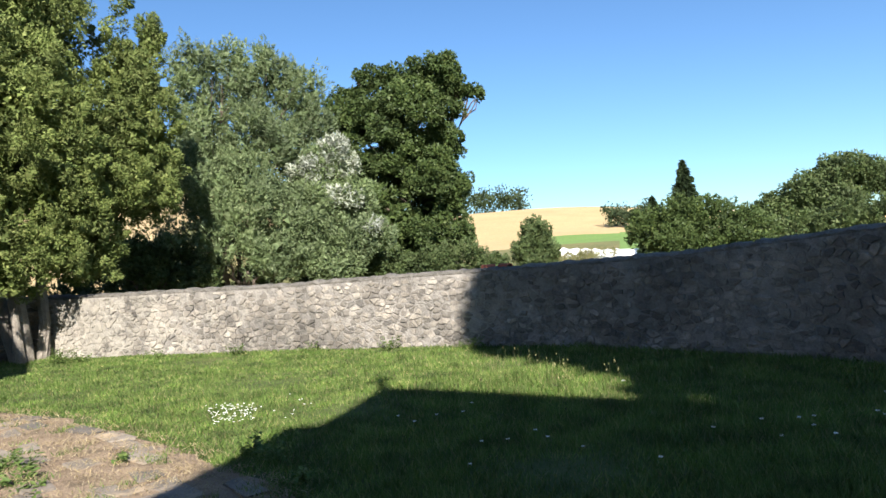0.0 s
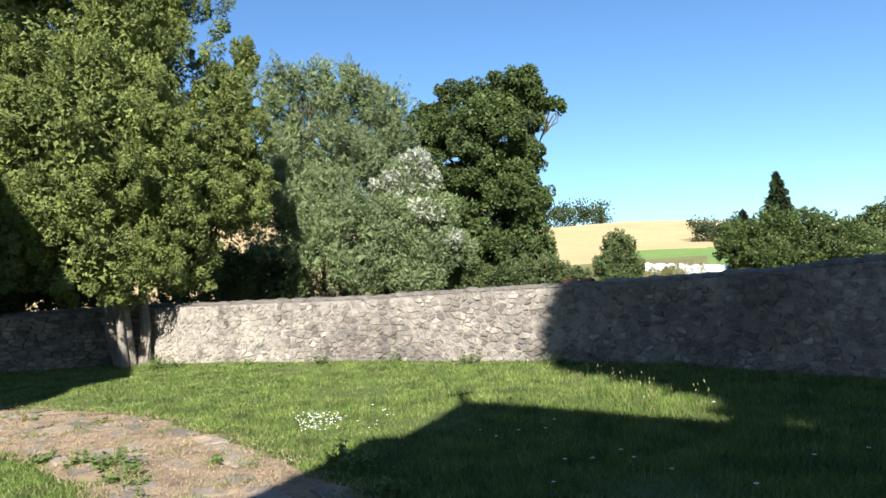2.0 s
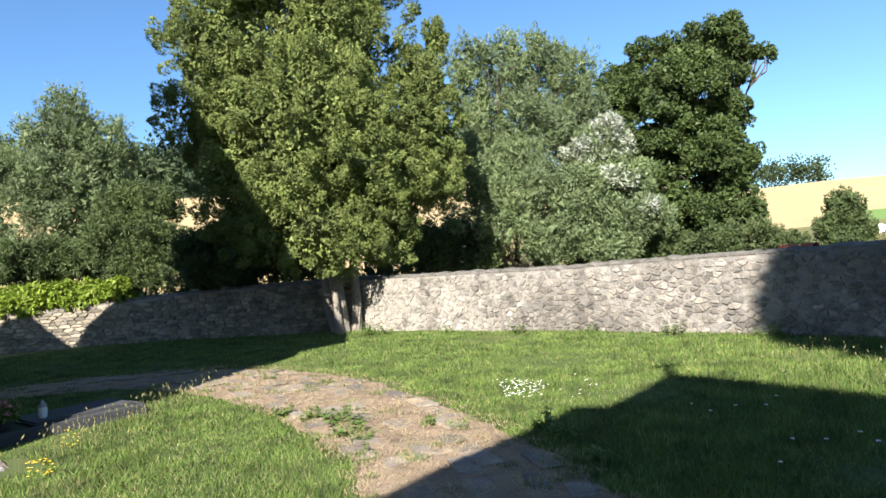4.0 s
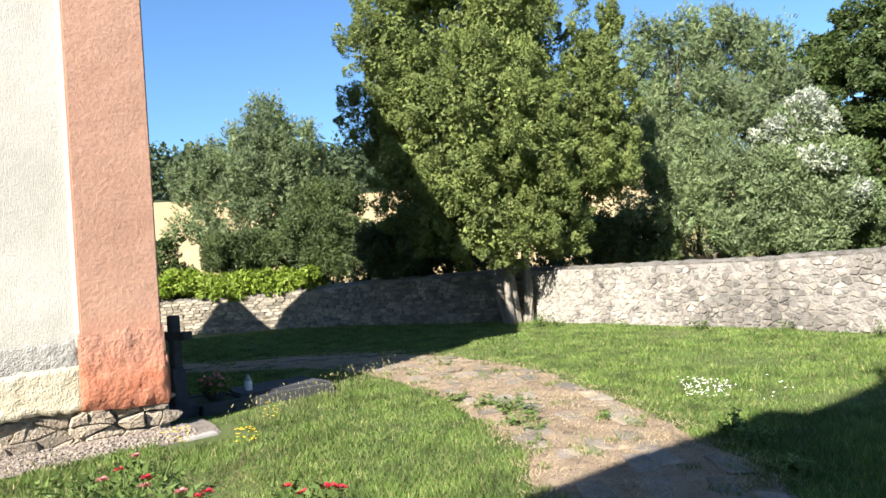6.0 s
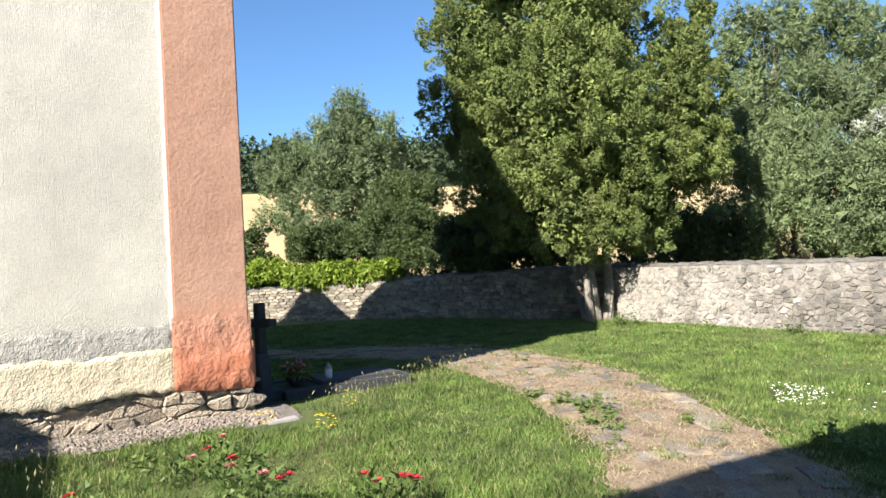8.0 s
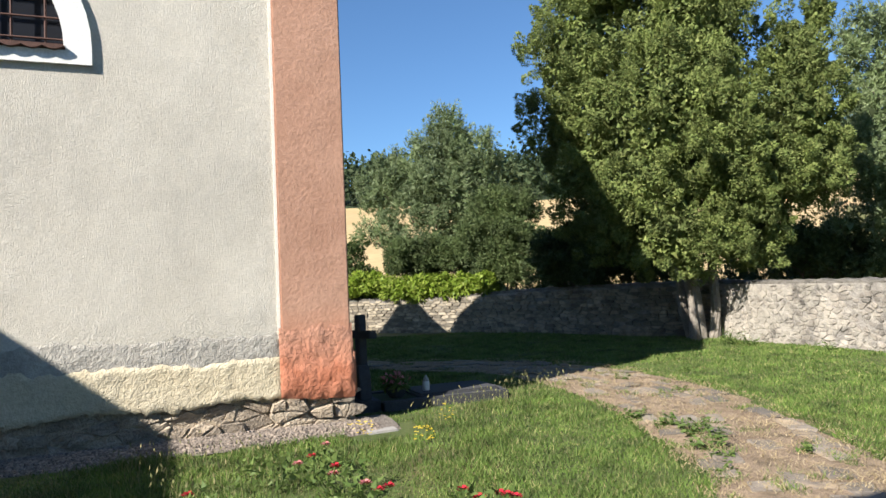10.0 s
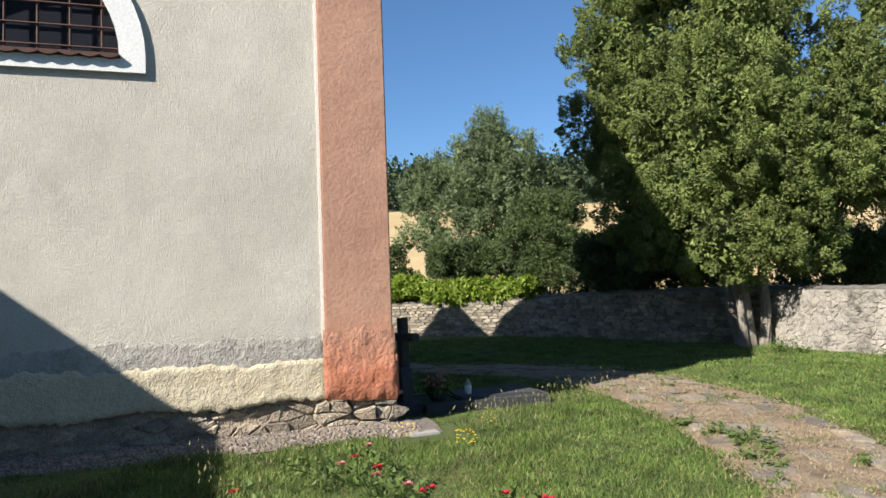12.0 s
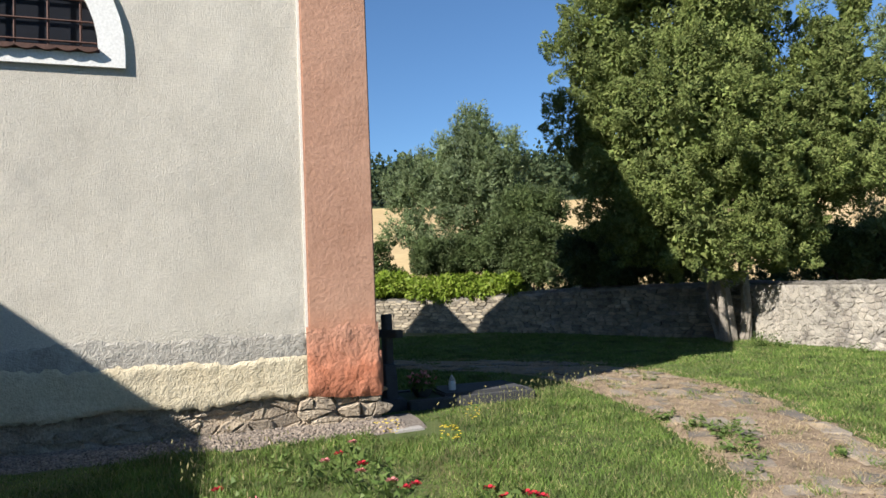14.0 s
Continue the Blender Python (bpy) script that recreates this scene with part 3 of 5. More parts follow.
# corner pilaster
bm = bmesh.new()
block(bm, (-0.77, 0.0), (-0.8, 0.0), (1.0, EAVE))
bmesh.ops.bevel(bm, geom=[e for e in bm.edges if abs((e.verts[0].co - e.verts[1].co).z) > 1], offset=0.015, segments=2, affect="EDGES")
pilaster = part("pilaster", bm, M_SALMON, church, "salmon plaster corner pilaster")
bm = bmesh.new()
block(bm, (-0.80, -0.772), (-0.8, -0.03), (1.02, EAVE))
part("pilaster_edge", bm, M_EDGE, church, "thin pale strip beside the pilaster")
flare = lambda a, z: 0.004 + 0.062 * (1 - min(1, max(0, (z - 0.62) / 0.5))) ** 1.3 - 0.03 * max(0, (0.45 - z) / 0.15)
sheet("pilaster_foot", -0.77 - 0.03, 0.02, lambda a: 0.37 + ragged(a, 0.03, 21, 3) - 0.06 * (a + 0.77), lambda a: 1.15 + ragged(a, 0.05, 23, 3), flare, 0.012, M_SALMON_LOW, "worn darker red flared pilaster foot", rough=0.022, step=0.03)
bm = bmesh.new()
block(bm, (-0.5, 0.05), (-0.85, 0.03), (0.36, 0.85))
bmesh.ops.bevel(bm, geom=bm.edges[:], offset=0.02, segments=2, affect="EDGES")
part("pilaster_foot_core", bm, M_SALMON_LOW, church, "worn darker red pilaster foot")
# gable end, far side wall and roof
bm = bmesh.new()
gable = [nave(-0.05, -0.05, 0.0), nave(-0.05, -0.05, EAVE), nave(-0.05, -RIDGE_U, RIDGE_H - 0.25), nave(-0.05, -9.1, EAVE - 0.6), nave(-0.05, -9.1, 0)]
prism(bm, gable, -A_DIR * 0.6)
part("gable_wall", bm, M_PLASTER, church)
bm = bmesh.new()
block(bm, (-14, -0.1), (-9.1, -8.5), (0, EAVE - 0.7))
part("far_wall", bm, M_PLASTER, church)
bm = bmesh.new()
roof = [nave(0.15, 0.25, EAVE - 0.08), nave(0.15, -RIDGE_U, RIDGE_H), nave(0.15, -9.7, 5.6), nave(0.15, -9.7, 5.4), nave(0.15, -RIDGE_U, RIDGE_H - 0.25), nave(0.15, 0.25, EAVE - 0.3)]
prism(bm, roof, -A_DIR * 14.3)
part("roof", bm, M_ROOF, church, "steep dark slate roof")
# rubble plinth under the plaster
bm = bmesh.new()
block(bm, (-14, -0.08), (-0.7, -0.1), (-0.2, 0.53))
block(bm, (-0.82, 0.03), (-0.7, -0.05), (-0.2, 0.44))
plinth = part("plinth", bm, M_PLINTH, church, "exposed rubble stone plinth")


def rock_mesh(name, seed, sub=1, jag=0.18, swell=0.17):
    """A rough stone of unit size."""
    bm = bmesh.new()
    bmesh.ops.create_cube(bm, size=1)
    bmesh.ops.subdivide_edges(bm, edges=bm.edges[:], cuts=sub, use_grid_fill=True)
    for v in bm.verts:
        d = v.co.normalized() * 0.62
        v.co = v.co.lerp(d, swell)
        v.co += Vector(noise.noise_vector(v.co * 2.3 + Vector((seed * 7.1, seed * 3.3, seed)))) * jag
    me = bpy.data.meshes.new(name)
    bm.to_mesh(me)
    bm.free()
    return me


def piece(name, mesh, parent, matrix):
    ob = new(name, mesh)
    ob.parent = parent
    ob.matrix_basis = matrix
    return ob


def wall_frame(at, along_dir, size, tilt=0.0):
    """A piece of that size (along, thick, high) at a place, turned along a wall."""
    x = Vector((along_dir[0], along_dir[1], 0)).normalized()
    y = Vector((-x.y, x.x, 0))
    m = Matrix((x, y, (0, 0, 1))).transposed().to_4x4()
    return Matrix.Translation(at) @ m @ Matrix.Rotation(tilt, 4, "Y") @ Matrix.Diagonal((*size, 1))


# the half-round window
window = tagged(new("window"), "half-round window in white plaster frame with rusty iron grid")
window.parent = church
bm = bmesh.new()
ring_in, ring_out = lunette(WIN_R - 0.015), lunette(WIN_R + 0.24)
outline = [(WIN_A + WIN_R + 0.24, WIN_Z - 0.17)] + ring_out + [(WIN_A - WIN_R - 0.24, WIN_Z - 0.17)]
inner = [(WIN_A + WIN_R - 0.015, WIN_Z + 0.0)] + ring_in[1:-1] + [(WIN_A - WIN_R + 0.015, WIN_Z + 0.0)]
edges = []
for ring in (outline, inner):
    v = [bm.verts.new(nave(p, -0.002, q)) for p, q in ring]
    edges += [bm.edges.new((v[i], v[(i + 1) % len(v)])) for i in range(len(v))]
bmesh.ops.triangle_fill(bm, edges=edges, use_beauty=True)
ex = bmesh.ops.extrude_face_region(bm, geom=bm.faces[:])
bmesh.ops.translate(bm, verts=[g for g in ex["geom"] if isinstance(g, bmesh.types.BMVert)], vec=-A_OUT * 0.042)
bmesh.ops.recalc_face_normals(bm, faces=bm.faces[:])
part("window_frame", bm, M_WHITE, window, "white plaster window surround")
bm = bmesh.new()
prism(bm, [nave(p, -0.32, q) for p, q in lunette(WIN_R + 0.02)], -A_OUT * 0.01)
part("pane", bm, M_GLASS, window, "dark old window glass")
for k in range(-3, 4):
    bm = bmesh.new()
    p = WIN_A + k * 0.3 + 0.13
    top = WIN_Z + math.sqrt(max(0.02, WIN_R ** 2 - (p - WIN_A) ** 2))
    tube(bm, [nave(p, -0.1, WIN_Z - 0.01), nave(p, -0.1, top)], [0.013, 0.013], 6)
    part("bar", bm, M_IRON, window)
for z in (0.1, 0.32, 0.55, 0.78, 1.0):
    h = math.sqrt(WIN_R ** 2 - z ** 2)
    bm = bmesh.new()
    tube(bm, [nave(WIN_A - h, -0.085, WIN_Z + z), nave(WIN_A + h, -0.085, WIN_Z + z)], [0.012, 0.012], 6)
    part("bar", bm, M_IRON, window)
# tiled sill: a row of clay tiles whose round ends reach out under the grid
sill = part("window_sill", block(bmesh.new(), (WIN_A - WIN_R, WIN_A + WIN_R), (-0.4, 0.0), (WIN_Z - 0.03, WIN_Z + 0.012)), M_IRON, window, "rust-brown tiled sill")
n_tiles = 13
for k in range(n_tiles):
    bm = bmesh.new()
    w = (2 * WIN_R - 0.02) / n_tiles
    a0 = WIN_A - WIN_R + 0.01 + k * w
    arc = [nave(a0 + w * i / 8, 0.05, WIN_Z - 0.01 - 0.03 * math.sin(math.pi * i / 8)) for i in range(9)] + [nave(a0 + w, 0.05, WIN_Z + 0.012), nave(a0, 0.05, WIN_Z + 0.012)]
    prism(bm, arc, -A_OUT * 0.3)
    part("tile", bm, M_IRON, sill)

# unseen parts round the camera, added for their shadows: low wing, pointed-roof chapel, hipped annex
wing = empty("church_wing", "low plastered church wing with lean-to roof", "church wing")
part("wall", block(bmesh.new(), (-12, -8.0), (0.0, 12), (0, 4.82)), M_PLASTER, wing)
bm = bmesh.new()
prism(bm, [nave(-7.9, 0, 4.93), nave(-12, 0, 6.3), nave(-12, 0, 6.1), nave(-7.9, 0, 4.78)], A_OUT * 12.2)
part("roof", bm, M_ROOF, wing)


def pyramid_house(name, label, a, n, half, eave, top, category):
    ob = empty(name, label, category)
    part("wall", block(bmesh.new(), (a - half + 0.12, a + half - 0.12), (n - half + 0.12, n + half - 0.12), (0, eave + 0.1)), M_PLASTER, ob)
    bm = bmesh.new()
    levels = ((1.0, 0.0), (0.76, 0.21), (0.46, 0.51), (0.03, 1.0))
    rings = [[bm.verts.new(nave(a + sa * half * f, n + sn * half * f, eave + (top - eave) * h)) for sa, sn in ((-1, -1), (1, -1), (1, 1), (-1, 1))] for f, h in levels]
    for r0, r1 in zip(rings, rings[1:]):
        for k in range(4):
            bm.faces.new((r0[k], r0[(k + 1) % 4], r1[(k + 1) % 4], r1[k]))
    bm.faces.new(rings[0][::-1])
    bm.faces.new(rings[-1])
    part("roof", bm, M_ROOF, ob)
    return ob


# unseen annex, added and sized only for the hump in the church's shadow
pyramid_house("sacristy", "unseen added annex with hipped slate roof, sized to cast the hump in the church's shadow", -2.2, -10.4, 1.05, 5.9, 7.2, "sacristy")


def unseen_chapel(a, n):
    """An unseen shadow caster: its broken roof, steep on one side and slow on the other, is shaped to the lawn's
    shadow.
    """
    ob = empty("unseen_chapel", "unseen added chapel, its pointed slate roof shaped to cast the lawn's shadow", "chapel")
    part("wall", block(bmesh.new(), (a - 1.7, a + 1.7), (n - 1.7, n + 2.95), (0, 6.05)), M_PLASTER, ob)
    levels = ((1.9, 3.1, 6.0), (1.3, 3.05, 6.56), (1.04, 3.0, 7.05), (0.74, 2.8, 7.6), (0.45, 2.12, 8.11), (0.32, 1.55, 8.35), (0.03, 0.03, 9.0))
    bm = bmesh.new()
    rings = [[bm.verts.new(nave(a + p, n + q, z)) for p, q in ((-l, -l), (l, -l), (l, r), (-l, r))] for l, r, z in levels]
    for r0, r1 in zip(rings, rings[1:]):
        for k in range(4):
            bm.faces.new((r0[k], r0[(k + 1) % 4], r1[(k + 1) % 4], r1[k]))
    bm.faces.new(rings[0][::-1])
    bm.faces.new(rings[-1])
    part("roof", bm, M_ROOF, ob)
    bm = bmesh.new()
    tube(bm, [nave(a, n, 8.9), nave(a, n, 9.65)], [0.06, 0.04], 6)
    tube(bm, [nave(a - 0.13, n - 0.12, 9.4), nave(a + 0.13, n + 0.12, 9.4)], [0.06, 0.06], 6)
    part("cross", bm, M_IRON, ob)


unseen_chapel(-5.19, 9.5)


# ---- churchyard walls ----
WALL_N = [(5.6, 5.8), (4.72, 7.95), (3.75, 9.0), (2.88, 9.9), (1.8, 10.75), (0.48, 11.48), (-1.02, 12.13), (-3.26, 12.9), (-5.8, 13.7), (-7.6, 14.1), (-8.9, 14.75)]
WALL_N_TOP = [1.66, 1.53, 1.42, 1.36, 1.33, 1.31, 1.3, 1.27, 1.3, 1.32, 1.34]
WALL_W = [(-8.75, 14.75), (-9.8, 14.6), (-11.4, 14.25), (-14.2, 14.0), (-17.1, 13.2), (-19.2, 12.15), (-20.6, 11.2), (-22.5, 9.6), (-25, 7.0)]
WALL_W_TOP = [1.36, 1.36, 1.36, 1.32, 1.2, 1.17, 1.2, 1.2, 1.2]


def wall_core(name, label, line, tops, thick, n=200):
    """The mortared body of a wall with its coping; its inner face follows the line."""
    xy, d, par, length = along(line, n)
    side = np.stack((d[:, 1], -d[:, 0]), 1)
    top = np.interp(par, range(len(tops)), tops)
    verts, faces = [], []
    rows = 10
    for i in range(n + 1):
        for k in range(rows + 1):
            z = -0.15 + (top[i] + 0.15 - 0.06) * k / rows
            o = 0.025 * noise.noise((i * 0.4, k * 0.8, 2)) + 0.05 * (1 - k / rows)
            p = xy[i] - side[i] * o * WALL_SIDE[name]
            verts.append((p[0], p[1], z))
        back = xy[i] + side[i] * thick * WALL_SIDE[name]
        verts.append((back[0], back[1], top[i] - 0.06))
        verts.append((back[0], back[1], -0.3))
    m = rows + 3
    for i in range(n):
        for k in range(m - 1):
            q = i * m + k
            faces.append((q, q + 1, q + m + 1, q + m))
    core = arrays(name, verts, faces, M_WASHED_MORTAR if name == "wall_north" else M_MORTAR)
    tagged(core, label, "wall", kind="structure")
    bm = bmesh.new()
    rings = []
    for i in range(n + 1):
        s = side[i] * WALL_SIDE[name]
        w = 0.025 * noise.noise((i * 0.9, 3, 8))
        h = top[i] + 0.03 * noise.noise((i * 0.33, 7, 2)) + 0.04 * noise.noise((i * 1.7, 5, 2))
        prof = ((0.012 + w, h - 0.09), (0.005 + w, h - 0.035), (0.07 + w, h + 0.005), (thick * 0.5, h + 0.02), (thick - 0.05, h), (thick + 0.03, h - 0.09))
        rings.append([bm.verts.new((xy[i][0] + s[0] * o, xy[i][1] + s[1] * o, z)) for o, z in prof])
    for r0, r1 in zip(rings, rings[1:]):
        for k in range(5):
            bm.faces.new((r0[k], r0[k + 1], r1[k + 1], r1[k]))
    bm.faces.new(rings[0])
    bm.faces.new(rings[-1])
    part("coping", bm, M_COPING, core, "weathered mortar coping")
    return core, xy, d, top, length


WALL_SIDE = {"wall_north": 1, "wall_west": 1}
wall_north, wn_xy, wn_d, wn_top, wn_len = wall_core("wall_north", "curved rubble stone churchyard wall with mortar patches", WALL_N, WALL_N_TOP, 0.5)
wall_west, ww_xy, ww_d, ww_top, ww_len = wall_core("wall_west", "dry-looking layered stone churchyard wall", WALL_W, WALL_W_TOP, 0.5)


# ---- trees beyond and beside the wall ----
def thuja():
    ob = empty("thuja_tree", "tall broad yellow-green thuja with drooping sprays by the wall", "tree")
    bm = bmesh.new()
    for k, (dx, dy, r) in enumerate(((0, 0, 0.15), (0.33, 0.25, 0.1), (-0.3, 0.1, 0.09), (0.15, -0.25, 0.07))):
        tube(bm, wobble((-9.15 + dx * 0.7, 14.15 + dy, -0.1), (-9.35 + dx * 3, 14.1 + dy * 2, 5.5), 6, 0.06), [r * 1.5, r * 1.1, r, r * 0.9, r * 0.75, r * 0.5, r * 0.3], 9)
    part("trunk", bm, M_PALE_BARK, ob, "several grey-brown fluted stems")
    # (x, y, z, r, rz)
    lobes = [(-10.41, 13.34, 13.15, 1.44, 1.44), (-10.14, 13.55, 11.3, 2.09, 2.09), (-9.07, 14.3, 10.17, 2.03, 2.03), (-10.59, 13.18, 9.0, 1.8, 1.8), (-8.82, 14.46, 8.57, 1.99, 1.99), (-10.83, 12.72, 6.95, 1.62, 1.62),
             (-9.11, 14.28, 6.98, 2.05, 2.05), (-10.89, 12.54, 5.48, 1.46, 1.46), (-9.43, 13.2, 5.14, 1.91, 1.91), (-8.35, 14.04, 5.38, 1.52, 1.52), (-10.6, 12.53, 4.01, 1.2, 1.2), (-9.58, 12.97, 3.51, 1.67, 1.67),
             (-10.4, 12.56, 2.85, 1.01, 1.01), (-9.0, 13.14, 2.45, 1.05, 1.05), (-8.11, 13.84, 2.37, 0.9, 0.9), (-9.71, 12.74, 2.05, 0.59, 0.59), (-8.72, 13.33, 1.69, 0.42, 0.42), (-7.77, 14.27, 2.0, 0.56, 0.56)]
    plume = [(-6.54, 15.33, 7.0, 0.37, 0.56), (-6.87, 15.07, 6.08, 0.73, 0.88), (-6.87, 14.85, 4.91, 1.01, 1.01), (-6.87, 14.85, 3.72, 0.92, 0.92), (-7.47, 14.32, 2.93, 0.77, 0.77), (-7.9, 13.85, 3.77, 1.16, 1.16)]
    near = [l for l in lobes if l[2] < 9.5]
    far = [l for l in lobes if l[2] >= 9.5]
    sets = ((far, 500, 0.3, 0.8), (boughs(near, 15, 0.37, 1.35), 2700, 0.15, 0.45), (boughs(plume, 13, 0.37, 1.35), 850, 0.13, 0.42))
    made = [tufts(group, count, radius, length, 230, 0.5, 0.1, -0.8, 0.74) for group, count, radius, length in sets]
    p, way, ax = (np.concatenate(v) for v in zip(*made))
    keep = p[:, 2] > 1.15
    p, way, ax = p[keep], way[keep], ax[keep]
    k = len(p)
    ax = ax * 0.5 + way * 0.5 + rng.normal(size=(k, 3)) * 0.4 + np.array((0, 0, -0.15))
    v, f = leaf_tips(p, ax, rng.uniform(0.04, 0.1, k), rng.uniform(0.02, 0.045, k), way)
    v2, _ = core_leaves(lobes + plume, 90000, 0.12)
    v2 = v2.reshape(-1, 3, 3)
    v2 = v2[v2[:, :, 2].min(1) > 1.25].reshape(-1, 3)
    v = np.concatenate((v, v2))
    f = np.arange(len(v)).reshape(-1, 3)
    arrays("crown", v, f, M_THUJA, ob)
    return ob


thuja()
tree("willow_tree", "grey-green willow with several stems behind the wall", (-6.1, 19.3, 0), [(-7.22, 19.37, 7.34, 0.74, 1.04), (-6.52, 20.05, 7.44, 0.79, 1.11), (-5.51, 20.36, 7.41, 0.86, 1.12), (-4.6, 20.9, 6.99, 0.87, 1.13), (-4.0, 21.03, 6.01, 0.72, 0.72), (-7.0, 19.45, 5.9, 0.78, 0.78), (-5.98, 20.22, 5.77, 1.09, 1.09),
     (-4.83, 20.54, 5.36, 0.97, 0.97), (-6.59, 18.33, 3.65, 0.77, 0.77), (-5.6, 18.87, 3.24, 0.94, 0.94), (-6.47, 18.16, 2.32, 0.71, 0.71), (-5.17, 18.79, 2.04, 0.72, 0.72), (-7.36, 17.59, 2.56, 0.47, 0.47), (-7.1, 18.9, 4.75, 0.75, 0.85), (-6.1, 19.5, 4.5, 0.8, 0.8), (-5.0, 20.0, 4.2, 0.8, 0.9), (-4.7, 19.4, 3.0, 0.8)],
     130000, (0.12, 0.032), M_WILLOW, 6, 0.1, per=55, droop=0.1, inner=0.12, stretch=2.2, fine=0.24, lift=0.9, split=(8, 0.4, 1.5), core=0.015)
silver = tree("silver_willow", "willow shrub with pale silver shoots behind the wall", (-3.0, 20.2, 0), [(-3.65, 20.38, 4.46, 0.89), (-2.9, 20.31, 3.34, 0.81), (-4.01, 19.9, 3.11, 1.0), (-3.17, 19.86, 2.18, 0.82), (-2.3, 19.98, 2.34, 0.58), (-4.34, 19.42, 1.96, 0.78), (-3.32, 19.43, 1.46, 0.61)],
     50000, (0.11, 0.04), M_WILLOW, 4, 0.08, per=55, droop=0.1, stretch=1.4, fine=0.3, lift=0.7)
foliage("silver_foliage", [(-3.23, 20.05, 4.88, 0.5), (-3.82, 19.84, 4.43, 0.46), (-2.87, 20.11, 4.46, 0.32), (-3.19, 19.6, 3.58, 0.36), (-2.74, 19.7, 3.41, 0.25), (-2.25, 19.6, 2.65, 0.23), (-4.38, 19.72, 4.42, 0.25)], 9000, (0.11, 0.045), M_SILVER, silver, per=45, droop=0.0, stretch=1.7, fine=0.2, label="silver-white upturned leaves", lift=0.8)
tree("oak_tree", "dense dark green oak behind the churchyard wall", (-1.2, 24.0, 0), [(-0.16, 24.13, 7.98, 0.98), (-1.15, 24.1, 7.8, 0.98), (-2.36, 24.0, 7.53, 1.02), (-3.26, 23.89, 6.89, 1.01), (-0.79, 23.62, 6.48, 1.48), (-2.26, 23.31, 5.64, 1.46), (-0.66, 23.62, 4.96, 1.37), (-3.27, 23.18, 4.35, 1.35), (-1.68, 23.06, 3.75, 1.62),
     (-0.23, 23.53, 3.96, 1.01), (-0.27, 23.33, 2.49, 1.11), (-1.79, 22.65, 2.09, 1.4), (-3.17, 22.49, 2.22, 1.3), (0.6, 24.13, 7.5, 0.6, 0.32), (1.0, 24.12, 7.4, 0.45, 0.26), (0.29, 24.13, 8.26, 0.45, 0.32)],
     170000, (0.1, 0.075), M_OAK, 2, 0.22, per=80, droop=0.1, stretch=0.75, fine=0.36, lift=0.1, split=(10, 0.4, 0.8))


def shrub(label, base, lobes, n, leaf, material, stems=5, droop=0.1, name="shrub", category="shrub"):
    return tree(name, label, base, lobes, n, leaf, material, stems, 0.05, "", per=60, droop=droop, inner=0.1, stretch=1.3, fine=0.28, lift=0.5, category=category)


shrub("loose olive-green shrub behind the wall", (2.8, 23.6, 0), [(2.95, 23.8, 2.25, 0.45), (2.6, 23.6, 1.5, 0.45), (3.2, 23.7, 1.5, 0.45), (2.8, 23.3, 0.9, 0.5)], 17600, (0.101, 0.047), M_BUSH)
shrub("low green hedge shrub at the foot of the oak", (0.8, 21.8, 0), [(0.2, 21.8, 1.3, 0.8), (1.1, 21.9, 0.9, 0.75), (-0.8, 21.2, 1.2, 0.8), (-1.9, 20.8, 1.1, 0.8)], 19200, (0.086, 0.047), M_BUSH)
shrub("tall dry weeds and low scrub beyond the wall", (4.2, 26, 0), [(3.8, 26.3, 1.0, 0.7, 0.5), (4.9, 26.5, 0.9, 0.7, 0.5), (6.0, 27.5, 0.9, 0.8, 0.5)], 9600, (0.140, 0.023), M_SEED)
shrub("dense green lilac shrub beyond the wall", (9.0, 26.3, 0), [(7.9, 26.9, 1.9, 0.95), (9.0, 26.6, 2.3, 1.0), (10.2, 26.3, 2.1, 1.05), (11.3, 25.8, 1.7, 0.9), (8.6, 25.8, 1.2, 1.0), (10.3, 25.3, 1.1, 1.0)], 35200, (0.101, 0.062), M_OAK)
tree("ash_tree", "rounded hazy green tree beyond the wall", (20, 35, 0), [(20.2, 35, 4.2, 1.3, 1.1), (18.6, 35.5, 3.3, 1.2), (21.6, 34.3, 3.9, 1.0), (22.4, 34.0, 3.1, 0.8, 0.5), (17.2, 36, 2.6, 1.1), (19.6, 34.6, 2.4, 1.5), (16.0, 36.4, 2.0, 1.0)],
     44000, (0.17, 0.09), M_BUSH, 3, 0.15, per=60, fine=0.6)
shrub("dark shrub row below the tree beyond the wall", (14.5, 30, 0), [(13.2, 30.0, 1.5, 1.1), (14.8, 29.6, 1.5, 1.1), (16.4, 29.0, 1.6, 1.1), (18.0, 28.4, 1.8, 1.1)], 22400, (0.109, 0.062), M_BUSH)


